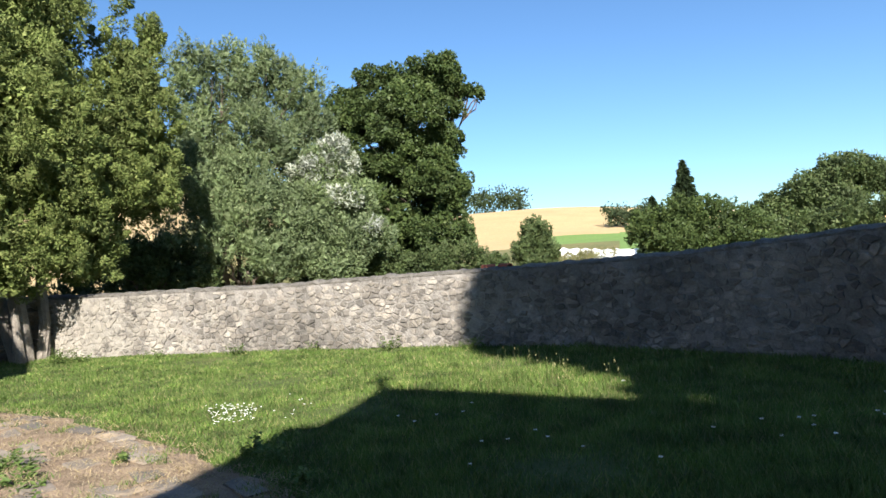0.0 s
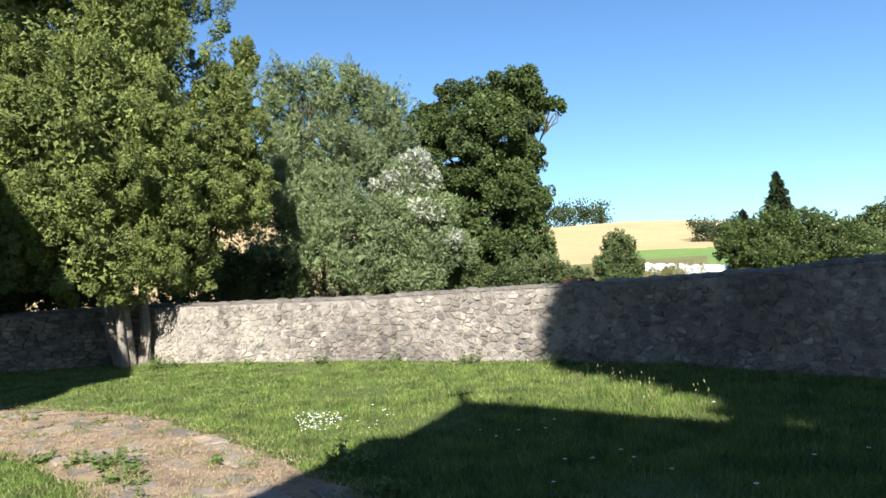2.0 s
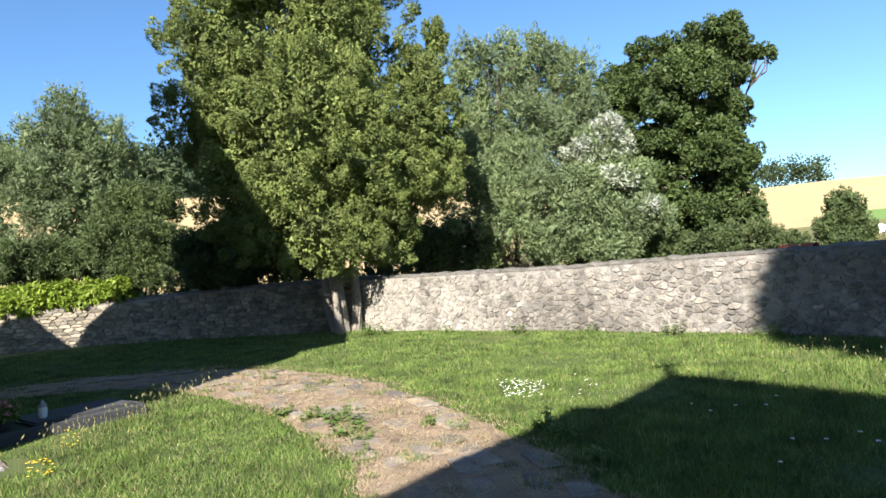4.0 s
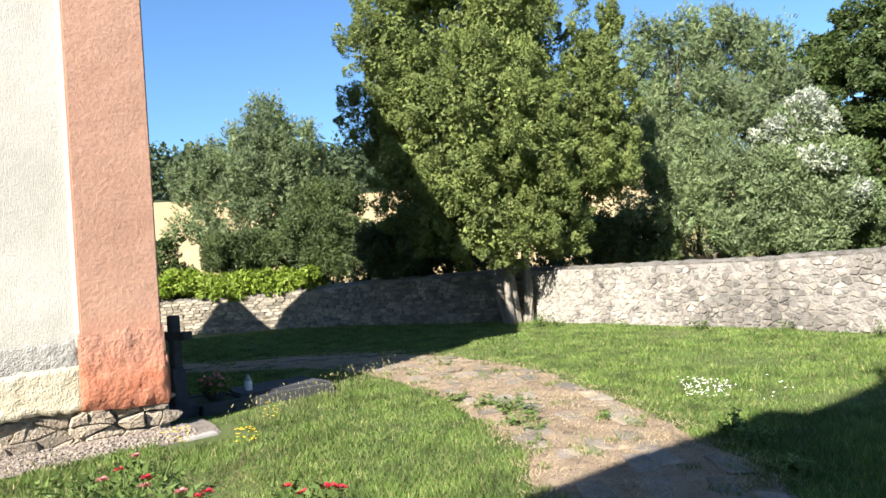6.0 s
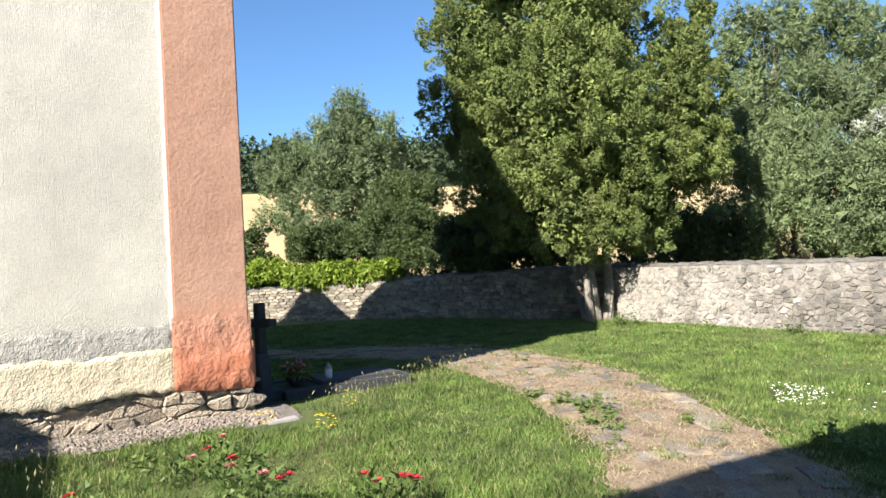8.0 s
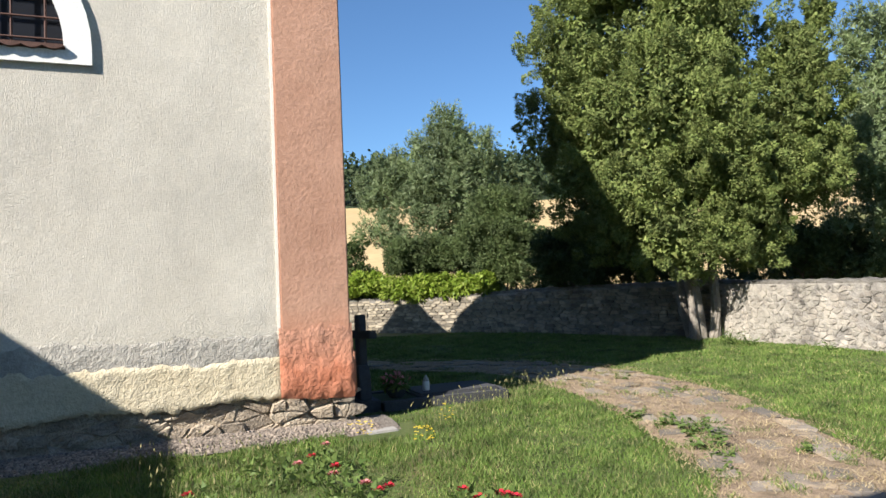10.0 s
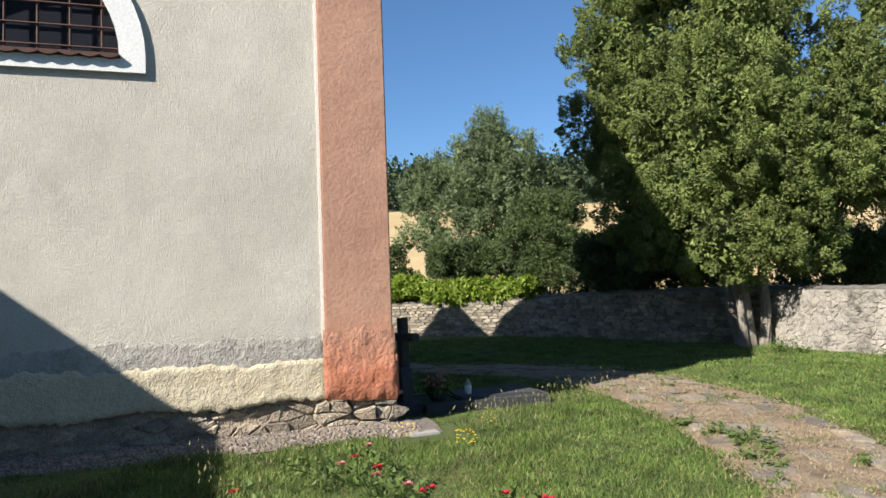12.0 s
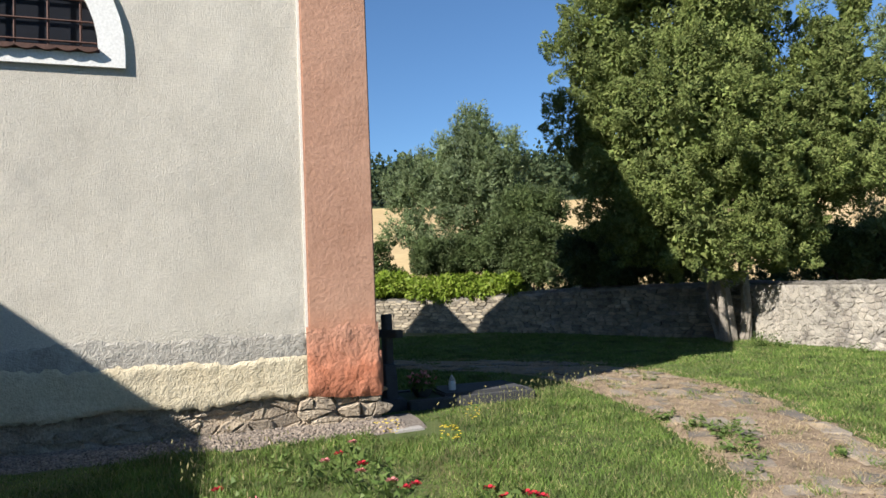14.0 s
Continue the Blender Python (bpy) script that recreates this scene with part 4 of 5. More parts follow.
def spruce(x, y, h, label):
    ob = empty("spruce_tree", label, "tree")
    z0 = float(land(x, y))
    part("trunk", tube(bmesh.new(), [(x, y, z0 - 0.2), (x, y, z0 + h)], [0.14, 0.02], 8), M_BARK, ob)
    k = 12000
    f = rng.random(k) ** 0.75
    ang = np.floor(rng.random(k) * 9) / 9 * 6.283 + np.floor(f * 14) * 1.3 + rng.normal(size=k) * 0.16
    branch = np.abs(np.sin(np.floor(ang * 1.43) * 12.9 + np.floor(f * 13) * 7.7))
    r = (1 - f) ** 0.85 * h * 0.4 * (0.45 + 0.55 * branch) * rng.random(k) ** 0.6 + 0.03
    tier = (np.round(f * 13) / 13 + 0.03 * np.sin(ang * 3 + np.floor(f * 13) * 2.1)) * h
    z = z0 + tier * 0.97 - r * 0.32 + rng.normal(size=k) * 0.07
    p = np.stack((x + r * np.cos(ang), y + r * np.sin(ang), np.maximum(z, z0 + 0.2)), 1)
    ax = np.stack((np.cos(ang), np.sin(ang), np.full(k, -0.3)), 1) + rng.normal(size=(k, 3)) * 0.35
    v, fc = leaf_mesh(p, ax, rng.uniform(0.2, 0.45, k), rng.uniform(0.06, 0.12, k))
    arrays("crown", v, fc, M_SPRUCE, ob)


spruce(14.7, 42.7, 6.1, "small dark pointed spruce beyond the wall")
spruce(12.6, 42.6, 3.9, "low dark spruce beside the pointed one")
tree("crack_willow", "spreading grey-green willow in front of the wheat", (-21.6, 15.6, 0.0), [(-21.49, 16.34, 7.6, 1.03, 1.23), (-22.13, 15.46, 6.6, 1.09, 1.09), (-20.96, 17.03, 6.5, 1.13, 1.13), (-22.78, 14.48, 5.94, 1.01, 1.01), (-23.15, 13.86, 5.15, 0.9, 0.9), (-21.08, 16.07, 5.54, 1.37, 1.37), (-21.87, 14.95, 5.14, 0.99, 0.99), (-20.71, 17.34, 5.09, 1.01, 1.01),
     (-22.09, 13.69, 3.78, 0.73, 0.73), (-20.7, 16.55, 3.92, 0.77, 0.77), (-22.48, 13.02, 3.58, 0.52, 0.52), (-21.3, 15.4, 4.3, 1.0), (-20.6, 16.2, 3.0, 0.8), (-21.6, 14.3, 3.0, 0.7)],
     100000, (0.13, 0.04), M_WILLOW, 6, 0.07, per=55, droop=0.1, stretch=2.0, fine=0.27, lift=0.8, split=(8, 0.38, 1.4), core=0.015)
shrub("dark rounded shrub leaning over the wall", (-17.0, 15.2, 0), [(-17.33, 15.13, 3.85, 0.95, 0.95), (-16.89, 15.92, 4.12, 0.67, 0.67), (-17.36, 14.48, 2.97, 0.9, 0.9), (-16.66, 14.99, 2.73, 1.02, 1.02), (-16.51, 15.75, 2.91, 0.6, 0.6), (-16.98, 14.3, 2.01, 0.62, 0.62), (-16.27, 14.83, 1.87, 0.62, 0.62)], 56000, (0.11, 0.035), M_BUSH)
shrub("dark low shrubs in the shade behind the wall", (-12.6, 16.0, 0), [(-14.6, 15.2, 1.7, 1.1), (-13.4, 15.4, 2.1, 1.2), (-12.2, 15.5, 2.2, 1.2), (-10.9, 15.8, 2.0, 1.1), (-13.0, 16.2, 3.2, 1.1)], 41600, (0.101, 0.039), M_BUSH)
shrub("dark scrub with bare ground under the thuja", (-7.6, 18.0, 0), [(-8.3, 17.6, 1.7, 0.8), (-7.6, 18.1, 1.9, 0.8), (-6.9, 17.9, 1.4, 0.6)], 12800, (0.094, 0.039), M_BUSH)
shrub("dark elder shrub behind the wall", (-22.0, 11.0, 0), [(-21.9, 11.4, 2.5, 0.9), (-22.6, 10.4, 2.0, 0.9), (-21.4, 11.9, 1.6, 0.8)], 14400, (0.101, 0.055), M_OAK)
shrub("pale grassy scrub under the willow", (-22.5, 14.6, 0), [(-21.6, 14.2, 1.2, 0.9, 0.7), (-23.0, 13.2, 1.2, 0.9, 0.7), (-20.3, 15.4, 1.2, 0.9, 0.7), (-19.4, 16.4, 1.3, 0.9, 0.7), (-20.8, 14.6, 2.0, 0.9, 0.7), (-19.6, 15.8, 2.1, 0.8, 0.7)], 14400, (0.156, 0.023), M_WILLOW)

shrub("mixed green scrub in the meadow under the willow", (-6.5, 22, 0), [(-9.6, 20.5, 1.2, 1.0), (-8.2, 21.5, 1.3, 1.0), (-6.4, 22.2, 1.3, 1.0), (-4.6, 22.8, 1.3, 1.0), (-10.8, 19.2, 1.0, 0.9)], 25600, (0.109, 0.039), M_BUSH)
shrub("grey-green scrub along the field behind the wall", (-21, 13, 0), [(-20.55, 13.32, 2.55, 0.69, 0.69), (-19.97, 14.19, 2.65, 0.73, 0.73), (-19.02, 14.64, 2.59, 0.67, 0.67)], 26000, (0.12, 0.04), M_BUSH)
shrub("dark scrub in the church's shade behind the wall", (-14, 14.9, 0), [(-13.97, 14.35, 2.37, 0.59, 0.59), (-13.44, 14.85, 2.5, 0.63, 0.63), (-12.52, 14.99, 2.35, 0.64, 0.64), (-11.58, 15.12, 2.21, 0.56, 0.56), (-13.52, 14.08, 1.86, 0.48, 0.48), (-12.5, 14.35, 1.81, 0.47, 0.47)], 30000, (0.11, 0.045), M_BUSH)
shrub("loose grey scrub beside the thuja", (-8, 17, 0), [(-8.27, 17.17, 2.16, 0.53, 0.53), (-7.86, 17.36, 1.8, 0.44, 0.44), (-8.41, 16.54, 2.02, 0.46, 0.46), (-8.01, 18.4, 2.38, 0.3, 0.3)], 12000, (0.1, 0.04), M_BUSH)
# bright creeper along the wall's top
vine = empty("creeper", "bright yellow-green creeper hanging over the wall", "creeper")
lobes = []
for k in range(16):
    f = k / 15
    i = int(83 + 54 * f)
    p = ww_xy[i] + np.array((ww_d[i][1], -ww_d[i][0])) * 0.25
    lobes.append((p[0], p[1], ww_top[i] + 0.12 + 0.34 * rng.random(), 0.3 + 0.22 * rng.random(), 0.24 + 0.2 * rng.random()))
foliage("leaves", lobes, 22000, (0.11, 0.085), M_VINE, vine, per=40, droop=0.35, fine=0.3, lift=0.0)
bm = bmesh.new()
tube(bm, [(l[0], l[1], l[2] - 0.2) for l in lobes], [0.02] * len(lobes), 5)
part("stem", bm, M_BARK, vine)


# tall lime tree beside the chapel, whose shade falls on the wall and the lawn
tree("lime_tree", "tall leafy lime tree shading the wall and lawn", (10, -7, 0), [(6.15, -7, 14.2, 2.5, 2.6), (6.1, -7, 17.2, 2.4), (6.6, -7.1, 11.4, 2.3, 1.7), (9.5, -7, 13, 3.4), (9, -7, 17.2, 3), (13, -7, 12, 3.5), (12.5, -7, 16, 3), (5.7, -7, 9.7, 0.8), (8.0, -7, 9.0, 2.4, 1.8), (11, -7, 8.4, 2.6)],
     90000, (0.42, 0.36), M_OAK, 2, 0.35, per=60, fine=0.9, inner=0.4)

# ---- far woods, poles, wrapped bales, far house ----
def woods(label, spots, n, leaf):
    lobes = [(x, y, float(land(x, y)) + h * 0.42, r, h * 0.56) for x, y, h, r in spots]
    p, out = crown_points(lobes, n, leaf * 1.6, 16, 0.1, 1.0, leaf * 1.6)
    k = len(p)
    v, f = leaf_mesh(p, out + rng.normal(size=(k, 3)) * 0.5, leaf * rng.uniform(0.6, 1.3, k), leaf * 0.6 * rng.uniform(0.7, 1.3, k), out)
    return tagged(arrays("far_woods", v, f, M_FAR), label, "woods", kind="stuff")


spots = []
for k in range(190):
    yaw, r = radians(rng.uniform(20, 78)), rng.uniform(133, 200)
    spots.append((-math.sin(yaw) * r, math.cos(yaw) * r, rng.uniform(5.5, 8.5), rng.uniform(3.5, 5.5)))
woods("dark wooded ridge above the wheat field", spots, 46000, 1.5)
woods("far copse on the field's edge", [(45 + 1.35 * k + rng.normal() * 0.5, 196 + rng.normal() * 3, rng.uniform(5, 7), rng.uniform(2, 3)) for k in range(10)], 6000, 0.8)
woods("hazy far copse behind the oak", [(-11 + 4 * k + rng.normal(), 332 + rng.normal() * 4, rng.uniform(14, 17) - 0.3 * k, rng.uniform(3.5, 5.5)) for k in range(12)], 9000, 1.4)
for x, y in ((50.4, 193.8), (62.5, 190)):
    ob = empty("telegraph_pole", "thin wooden telegraph pole in the wheat", "pole", "telegraph poles", at=(x, y, float(land(x, y))))
    part("post", tube(bmesh.new(), [(0, 0, -0.3), (0, 0, 5.0)], [0.16, 0.11], 8), M_WOOD, ob)
for k in range(11):
    x = 5.2 + k * 0.66
    y = 45.0 - k * 0.11
    bm = bmesh.new()
    bmesh.ops.create_icosphere(bm, subdivisions=2, radius=1)
    for v in bm.verts:
        v.co = Vector((v.co.x * 0.62, v.co.y * 0.6, max(-0.6, v.co.z) * 0.45)) + Vector(noise.noise_vector(v.co * 1.7 + Vector((k * 3, 0, 0)))) * 0.16
    ob = part("wrapped_bale", bm, M_WRAP)
    ob.location = (x, y, float(land(x, y)) + (1.0 if k < 2 else 0.75) - 0.04 * k)
    tagged(ob, "white plastic-wrapped bale on the meadow", "bale", "wrapped bales")

shed = empty("far_house", "small house with red tiled roof beyond the wall", "house", at=(19.2, 36.6, 0))
bm = bmesh.new()
box(bm, (2.6, 1.8, 1.6), (0, 0, 0.8))
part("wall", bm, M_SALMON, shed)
bm = bmesh.new()
prism(bm, [Vector((-1.5, -1.1, 1.55)), Vector((-1.5, 0, 2.15)), Vector((-1.5, 1.1, 1.55))], Vector((3.0, 0, 0)))
part("roof", bm, M_TILE, shed, "red tiled roof")


# ---- grave by the church corner ----
grave = empty("grave", "dark granite grave with stone cross and low cover slab", "grave")
bm = bmesh.new()
block(bm, (0.22, 0.5), (-1.35, -0.62), (-0.05, 0.14))
bmesh.ops.bevel(bm, geom=bm.edges[:], offset=0.012, segments=2, affect="EDGES")
part("footing", bm, M_GRANITE, grave)
bm = bmesh.new()
pts = [(-1.18, 0.13), (-0.74, 0.13), (-0.78, 0.42), (-0.84, 0.56), (-1.08, 0.56), (-1.14, 0.42)]
prism(bm, [nave(0.27, n, z) for n, z in pts], A_DIR * 0.15)
bmesh.ops.bevel(bm, geom=bm.edges[:], offset=0.012, segments=2, affect="EDGES")
part("pedestal", bm, M_GRANITE, grave, "rough granite cross pedestal")
bm = bmesh.new()
w = 0.05
pts = [(-w, 0.55), (w, 0.55), (w, 0.9), (0.26, 0.9), (0.26, 1.0), (w, 1.0), (w, 1.2), (-w, 1.2), (-w, 1.0), (-0.26, 1.0), (-0.26, 0.9), (-w, 0.9)]
turn = radians(24)
prism(bm, [nave(0.30 + n * math.sin(turn), -0.96 + n * math.cos(turn), z) for n, z in pts], A_DIR * 0.1)
bmesh.ops.bevel(bm, geom=bm.edges[:], offset=0.01, segments=2, affect="EDGES")
part("cross", bm, M_GRANITE, grave, "dark stone cross")
for n in (-1.4, -0.55):
    bm = bmesh.new()
    block(bm, (0.5, 2.2), (n - 0.07, n + 0.07), (-0.05, 0.13))
    bmesh.ops.bevel(bm, geom=bm.edges[:], offset=0.015, segments=2, affect="EDGES")
    part("kerb", bm, M_GRANITE, grave)
bm = bmesh.new()
block(bm, (2.1, 2.24), (-1.32, -0.63), (-0.05, 0.13))
bmesh.ops.bevel(bm, geom=bm.edges[:], offset=0.015, segments=2, affect="EDGES")
part("kerb", bm, M_GRANITE, grave)
bm = bmesh.new()
block(bm, (1.0, 2.12), (-1.34, -0.61), (0.06, 0.165))
bmesh.ops.bevel(bm, geom=bm.edges[:], offset=0.02, segments=2, affect="EDGES")
part("cover_slab", bm, M_GRANITE, grave, "polished grey cover slab")
bm = bmesh.new()
block(bm, (0.5, 1.0), (-1.33, -0.62), (-0.02, 0.11))
part("soil_bed", bm, M_FOREST_FLOOR, grave)

lantern = empty("grave_lantern", "small milky glass grave lantern on the slab", "lantern", at=nave(1.18, -0.86, 0.166))
bm = bmesh.new()
prof = [(0.042, 0.0), (0.048, 0.02), (0.05, 0.08), (0.042, 0.12)]
tube(bm, [(0, 0, z) for _, z in prof], [r for r, _ in prof], 14)
part("glass", bm, M_LANTERN, lantern)
bm = bmesh.new()
tube(bm, [(0, 0, 0.121), (0, 0, 0.16), (0, 0, 0.2)], [0.046, 0.03, 0.006], 12)
part("lid", bm, M_PALE_SLAB, lantern, "pale pointed lantern lid")
posy = empty("grave_flowers", "dried flowers in a low bowl on the grave", "flowers", at=nave(0.78, -0.9, 0.11))
bm = bmesh.new()
tube(bm, [(0, 0, 0), (0, 0, 0.05), (0, 0, 0.12)], [0.08, 0.12, 0.15], 14)
part("bowl", bm, M_GRANITE, posy)
foliage("leaves", [(0, 0, 0.18, 0.16, 0.1)], 500, (0.07, 0.035), M_HERB, posy, per=10, fine=0.1)
foliage("blossoms", [(0, 0, 0.22, 0.15, 0.07)], 80, (0.05, 0.05), M_PINK, posy, per=4, fine=0.1)
bm = bmesh.new()
block(bm, (0.02, 0.35), (0.28, 0.6), (-0.04, 0.025))
bmesh.ops.bevel(bm, geom=bm.edges[:], offset=0.012, segments=2, affect="EDGES")
tagged(part("stepping_stone", bm, M_PALE_SLAB), "flat pale stone slab in the grass by the grave", "slab")

# ---- red tile lying on the wall ----
for dx, turn in ((0.0, 0.3), (0.28, -0.5)):
    bm = bmesh.new()
    arc = [Vector((-0.12, 0.07 * math.cos(math.pi * k / 6), 0.055 * math.sin(math.pi * k / 6))) for k in range(7)] + [Vector((-0.12, 0.058 * math.cos(math.pi * k / 6), 0.04 * math.sin(math.pi * k / 6))) for k in range(6, -1, -1)]
    prism(bm, arc, Vector((0.24, 0, 0)))
    ob = part("ridge_tile", bm, M_TILE)
    ob.matrix_basis = pose(0.72 + dx, 11.55 - dx * 0.4, 1.325, 0, 0, -25) @ Matrix.Rotation(turn, 4, "Z")
    tagged(ob, "broken red clay ridge tile lying on the wall", "roof tile", "tiles on the wall")

# ---- gravel strip along the plinth ----
bm = bmesh.new()
n_g = 60
rows = [[bm.verts.new(nave(-8.5 + 8.9 * i / n_g, o + (0.07 * noise.noise((i * 0.6, 2, 1)) if k == 3 else 0), z)) for k, (o, z) in enumerate(((-0.2, 0.05), (0.1, 0.055), (0.32, 0.045), (0.55, 0.0)))] for i in range(n_g + 1)]
for r0, r1 in zip(rows, rows[1:]):
    for k in range(3):
        bm.faces.new((r0[k], r1[k], r1[k + 1], r0[k + 1]))
bmesh.ops.recalc_face_normals(bm, faces=bm.faces[:])
strip = tagged(part("gravel_strip", bm, M_GRAVEL), "gravel strip along the church plinth", "gravel", kind="structure")
base_rock = rock_mesh("pebble", 3, 1, 0.15)
rock_v = np.array([v.co[:] for v in base_rock.vertices])
rock_f = np.array([p.vertices[:] for p in base_rock.polygons])


def many_rocks(name, places, sizes, frames, material, parent=None):
    """Many stones joined into one mesh: places n x 3, sizes n x 3, frames n x 3 x 3."""
    n = len(places)
    v = np.einsum("nij,nkj->nki", frames, rock_v[None] * sizes[:, None, :])
    v = v + places[:, None, :]
    f = rock_f[None] + (np.arange(n) * len(rock_v))[:, None, None]
    return arrays(name, v.reshape(-1, 3), f.reshape(-1, 4), material, parent)


def spin_frames(n):
    a = rng.random(n) * 6.283
    m = np.zeros((n, 3, 3))
    m[:, 0, 0], m[:, 0, 1], m[:, 1, 0], m[:, 1, 1], m[:, 2, 2] = np.cos(a), -np.sin(a), np.sin(a), np.cos(a), 1
    return m


def island_tint(m, amount):
    """Lets the pieces of a joined mesh differ in tone."""
    t = m.node_tree
    p = t.nodes["Principled BSDF"]
    link = p.inputs["Base Color"].links[0]
    c = link.from_socket
    rnd = t.nodes.new("ShaderNodeNewGeometry").outputs["Random Per Island"]
    out = mixed(t, 1.0, c, ramp(t, rnd, ((0.0, (1 - amount,) * 3), (0.5, (1, 0.97, 0.93)), (1.0, (1 + amount, 1 + amount * 0.9, 1 + amount * 0.75)))), "MULTIPLY")
    t.links.new(out, p.inputs["Base Color"])
    return m


M_PEBBLE = island_tint(surface("pebbles", (0.2, 0.165, 0.14), (0.42, 0.36, 0.31), 12, 60, 0.95, 0.3, 0.005), 0.4)
n_p = 9000
pa, pn = rng.uniform(-8, 0.2, n_p), rng.uniform(-0.05, 0.52, n_p)
pl = np.array([nave(x, y, 0.052 - 0.05 * max(0, (y - 0.3) / 0.25)) for x, y in zip(pa, pn)])
sz = rng.uniform(0.012, 0.03, (n_p, 1)) * rng.uniform(0.7, 1.2, (n_p, 3))
tagged(many_rocks("gravel_stones", pl, sz, spin_frames(n_p), M_PEBBLE), "loose grey-brown gravel along the plinth", "gravel", kind="stuff")

# ---- roses and small flowers ----
def rose_bush(x, y, blooms, label, spread=0.25, h=0.3):
    ob = empty("rose_bush", label, "rose bush", "roses in the lawn", at=(x, y, 0))
    bm = bmesh.new()
    heads = []
    for k in range(blooms + 3):
        p = Vector((rng.normal() * spread, rng.normal() * spread, h * rng.uniform(0.8, 1.12)))
        tube(bm, wobble((p.x * 0.2, p.y * 0.2, -0.02), p, 3, 0.02), [0.008, 0.007, 0.006, 0.005], 5)
        heads.append(p)
    part("stem", bm, M_HERB, ob)
    foliage("leaves", [(p.x * 0.8, p.y * 0.8, p.z * 0.65, 0.12, 0.12) for p in heads], 220, (0.055, 0.035), M_HERB, ob, per=4, fine=0.12)
    for k, p in enumerate(heads[:blooms]):
        bm = bmesh.new()
        for ring, (r, n, zz) in enumerate(((0.006, 3, 0.018), (0.015, 5, 0.013), (0.023, 6, 0.005))):
            for i in range(n):
                a = 6.283 * i / n + ring
                c = Vector((r * math.cos(a), r * math.sin(a), zz))
                o = Vector((math.cos(a), math.sin(a), 0.6)) * 0.016
                s = Vector((-math.sin(a), math.cos(a), 0)) * 0.015
                q = [bm.verts.new(p + v) for v in (c - s * 0.6, c + s * 0.6, c + s + o, c + o * 1.3, c - s + o)]
                bm.faces.new(q)
        part("blossom", bm, M_RED if (k % 3 or blooms > 4) else M_PINK, ob)
    return ob


rose_bush(-4.4, 2.35, 4, "low rose bush with small red and pink blooms", 0.16, 0.27)
rose_bush(-3.8, 2.25, 3, "low rose bush with red blooms in the lawn", 0.14, 0.26)
rose_bush(-3.16, 2.7, 5, "low rose bush with dense deep red blooms", 0.1, 0.25)
rose_bush(-4.95, 2.3, 1, "leafy rose bush with one pale pink bloom", 0.2, 0.24)
rose_bush(-4.17, 1.37, 2, "low rose bush with faded pink blooms", 0.12, 0.24)


def flower_patch(label, x, y, rx, ry, n, h, material, size, category="flowers"):
    a, r = rng.random(n) * 6.283, np.sqrt(rng.random(n))
    px, py = x + rx * r * np.cos(a), y + ry * r * np.sin(a)
    pz = h * rng.uniform(0.45, 1.35, n)
    petals = 6
    c = np.repeat(np.stack((px, py, pz), 1), petals, 0)
    ang = np.tile(np.arange(petals) * 6.283 / petals, n) + np.repeat(rng.random(n), petals)
    out = np.stack((np.cos(ang), np.sin(ang), np.repeat(rng.uniform(-0.2, 0.7, n), petals)), 1)
    v, f = leaf_mesh(c + out * size * 0.5, out, np.full(len(c), size * 1.1), np.full(len(c), size * 0.75))
    ob = arrays("flower_patch", v, f, material)
    return tagged(ob, label, category, kind="stuff")


flower_patch("dense patch of white daisies in the lawn", -2.12, 6.82, 0.24, 0.17, 110, 0.17, M_PETAL, 0.0095)
flower_patch("white daisies scattered in the lawn", -1.95, 7.05, 0.6, 0.4, 20, 0.16, M_PETAL, 0.011)
flower_patch("scattered white clover heads in the shaded grass", 1.6, 5.6, 2.4, 1.6, 26, 0.12, M_PETAL, 0.018)
flower_patch("small yellow flowers by the church corner", -6.0, 3.42, 0.16, 0.12, 26, 0.14, M_YELLOW, 0.014)
flower_patch("small yellow flowers at the grave's edge", -5.3, 3.74, 0.12, 0.1, 30, 0.14, M_YELLOW, 0.014)
flower_patch("small yellow flowers by the grave kerb", -5.98, 4.5, 0.1, 0.08, 18, 0.16, M_YELLOW, 0.013)


# ---- the lawn ----
def yard_points(n, near=True):
    """Random places in the yard: between church, wall and camera; thinner further out."""
    r = 1.2 + 20 * rng.random(n) ** 1.15
    yaw = np.radians(np.where(rng.random(n) < 0.9, rng.uniform(-42, 98, n), rng.uniform(-180, 180, n)))
    x, y = -np.sin(yaw) * r, np.cos(yaw) * r
    line = np.array(sorted([tuple(p) for p in WALL_N] + [tuple(p) for p in WALL_W[1:]]))
    ok = y < np.interp(x, line[:, 0], line[:, 1]) - 0.02
    ok &= (x < 5.6) & (y > -9)
    ra, rn_ = (x - CORNER.x) * A_DIR.x + (y - CORNER.y) * A_DIR.y, (x - CORNER.x) * A_OUT.x + (y - CORNER.y) * A_OUT.y
    edge = 0.45 + 0.15 * np.sin(ra * 3.1) + 0.1 * np.sin(ra * 7.3)
    ok &= ~((ra < 0.05) & (rn_ < edge))
    ok &= ~((ra > 0.15) & (ra < 2.3) & (rn_ < -0.46) & (rn_ > -1.5))
    ok &= ~((ra > -0.2) & (ra < 0.6) & (rn_ > 0.24) & (rn_ < 0.9))
    ok &= ~((ra < -2.9) & (rn_ > 7.2) & (rn_ < 11.9))
    return x[ok], y[ok], r[ok]


def fnoise(x, y, s, k):
    """A cheap smooth wave noise in -1..1."""
    return (np.sin(x * s + 1.7 * k + 1.3 * np.sin(y * s * 0.7 + k)) + np.sin(y * s * 1.2 + 2.1 * k + 1.1 * np.sin(x * s * 0.9 - k))) * 0.5


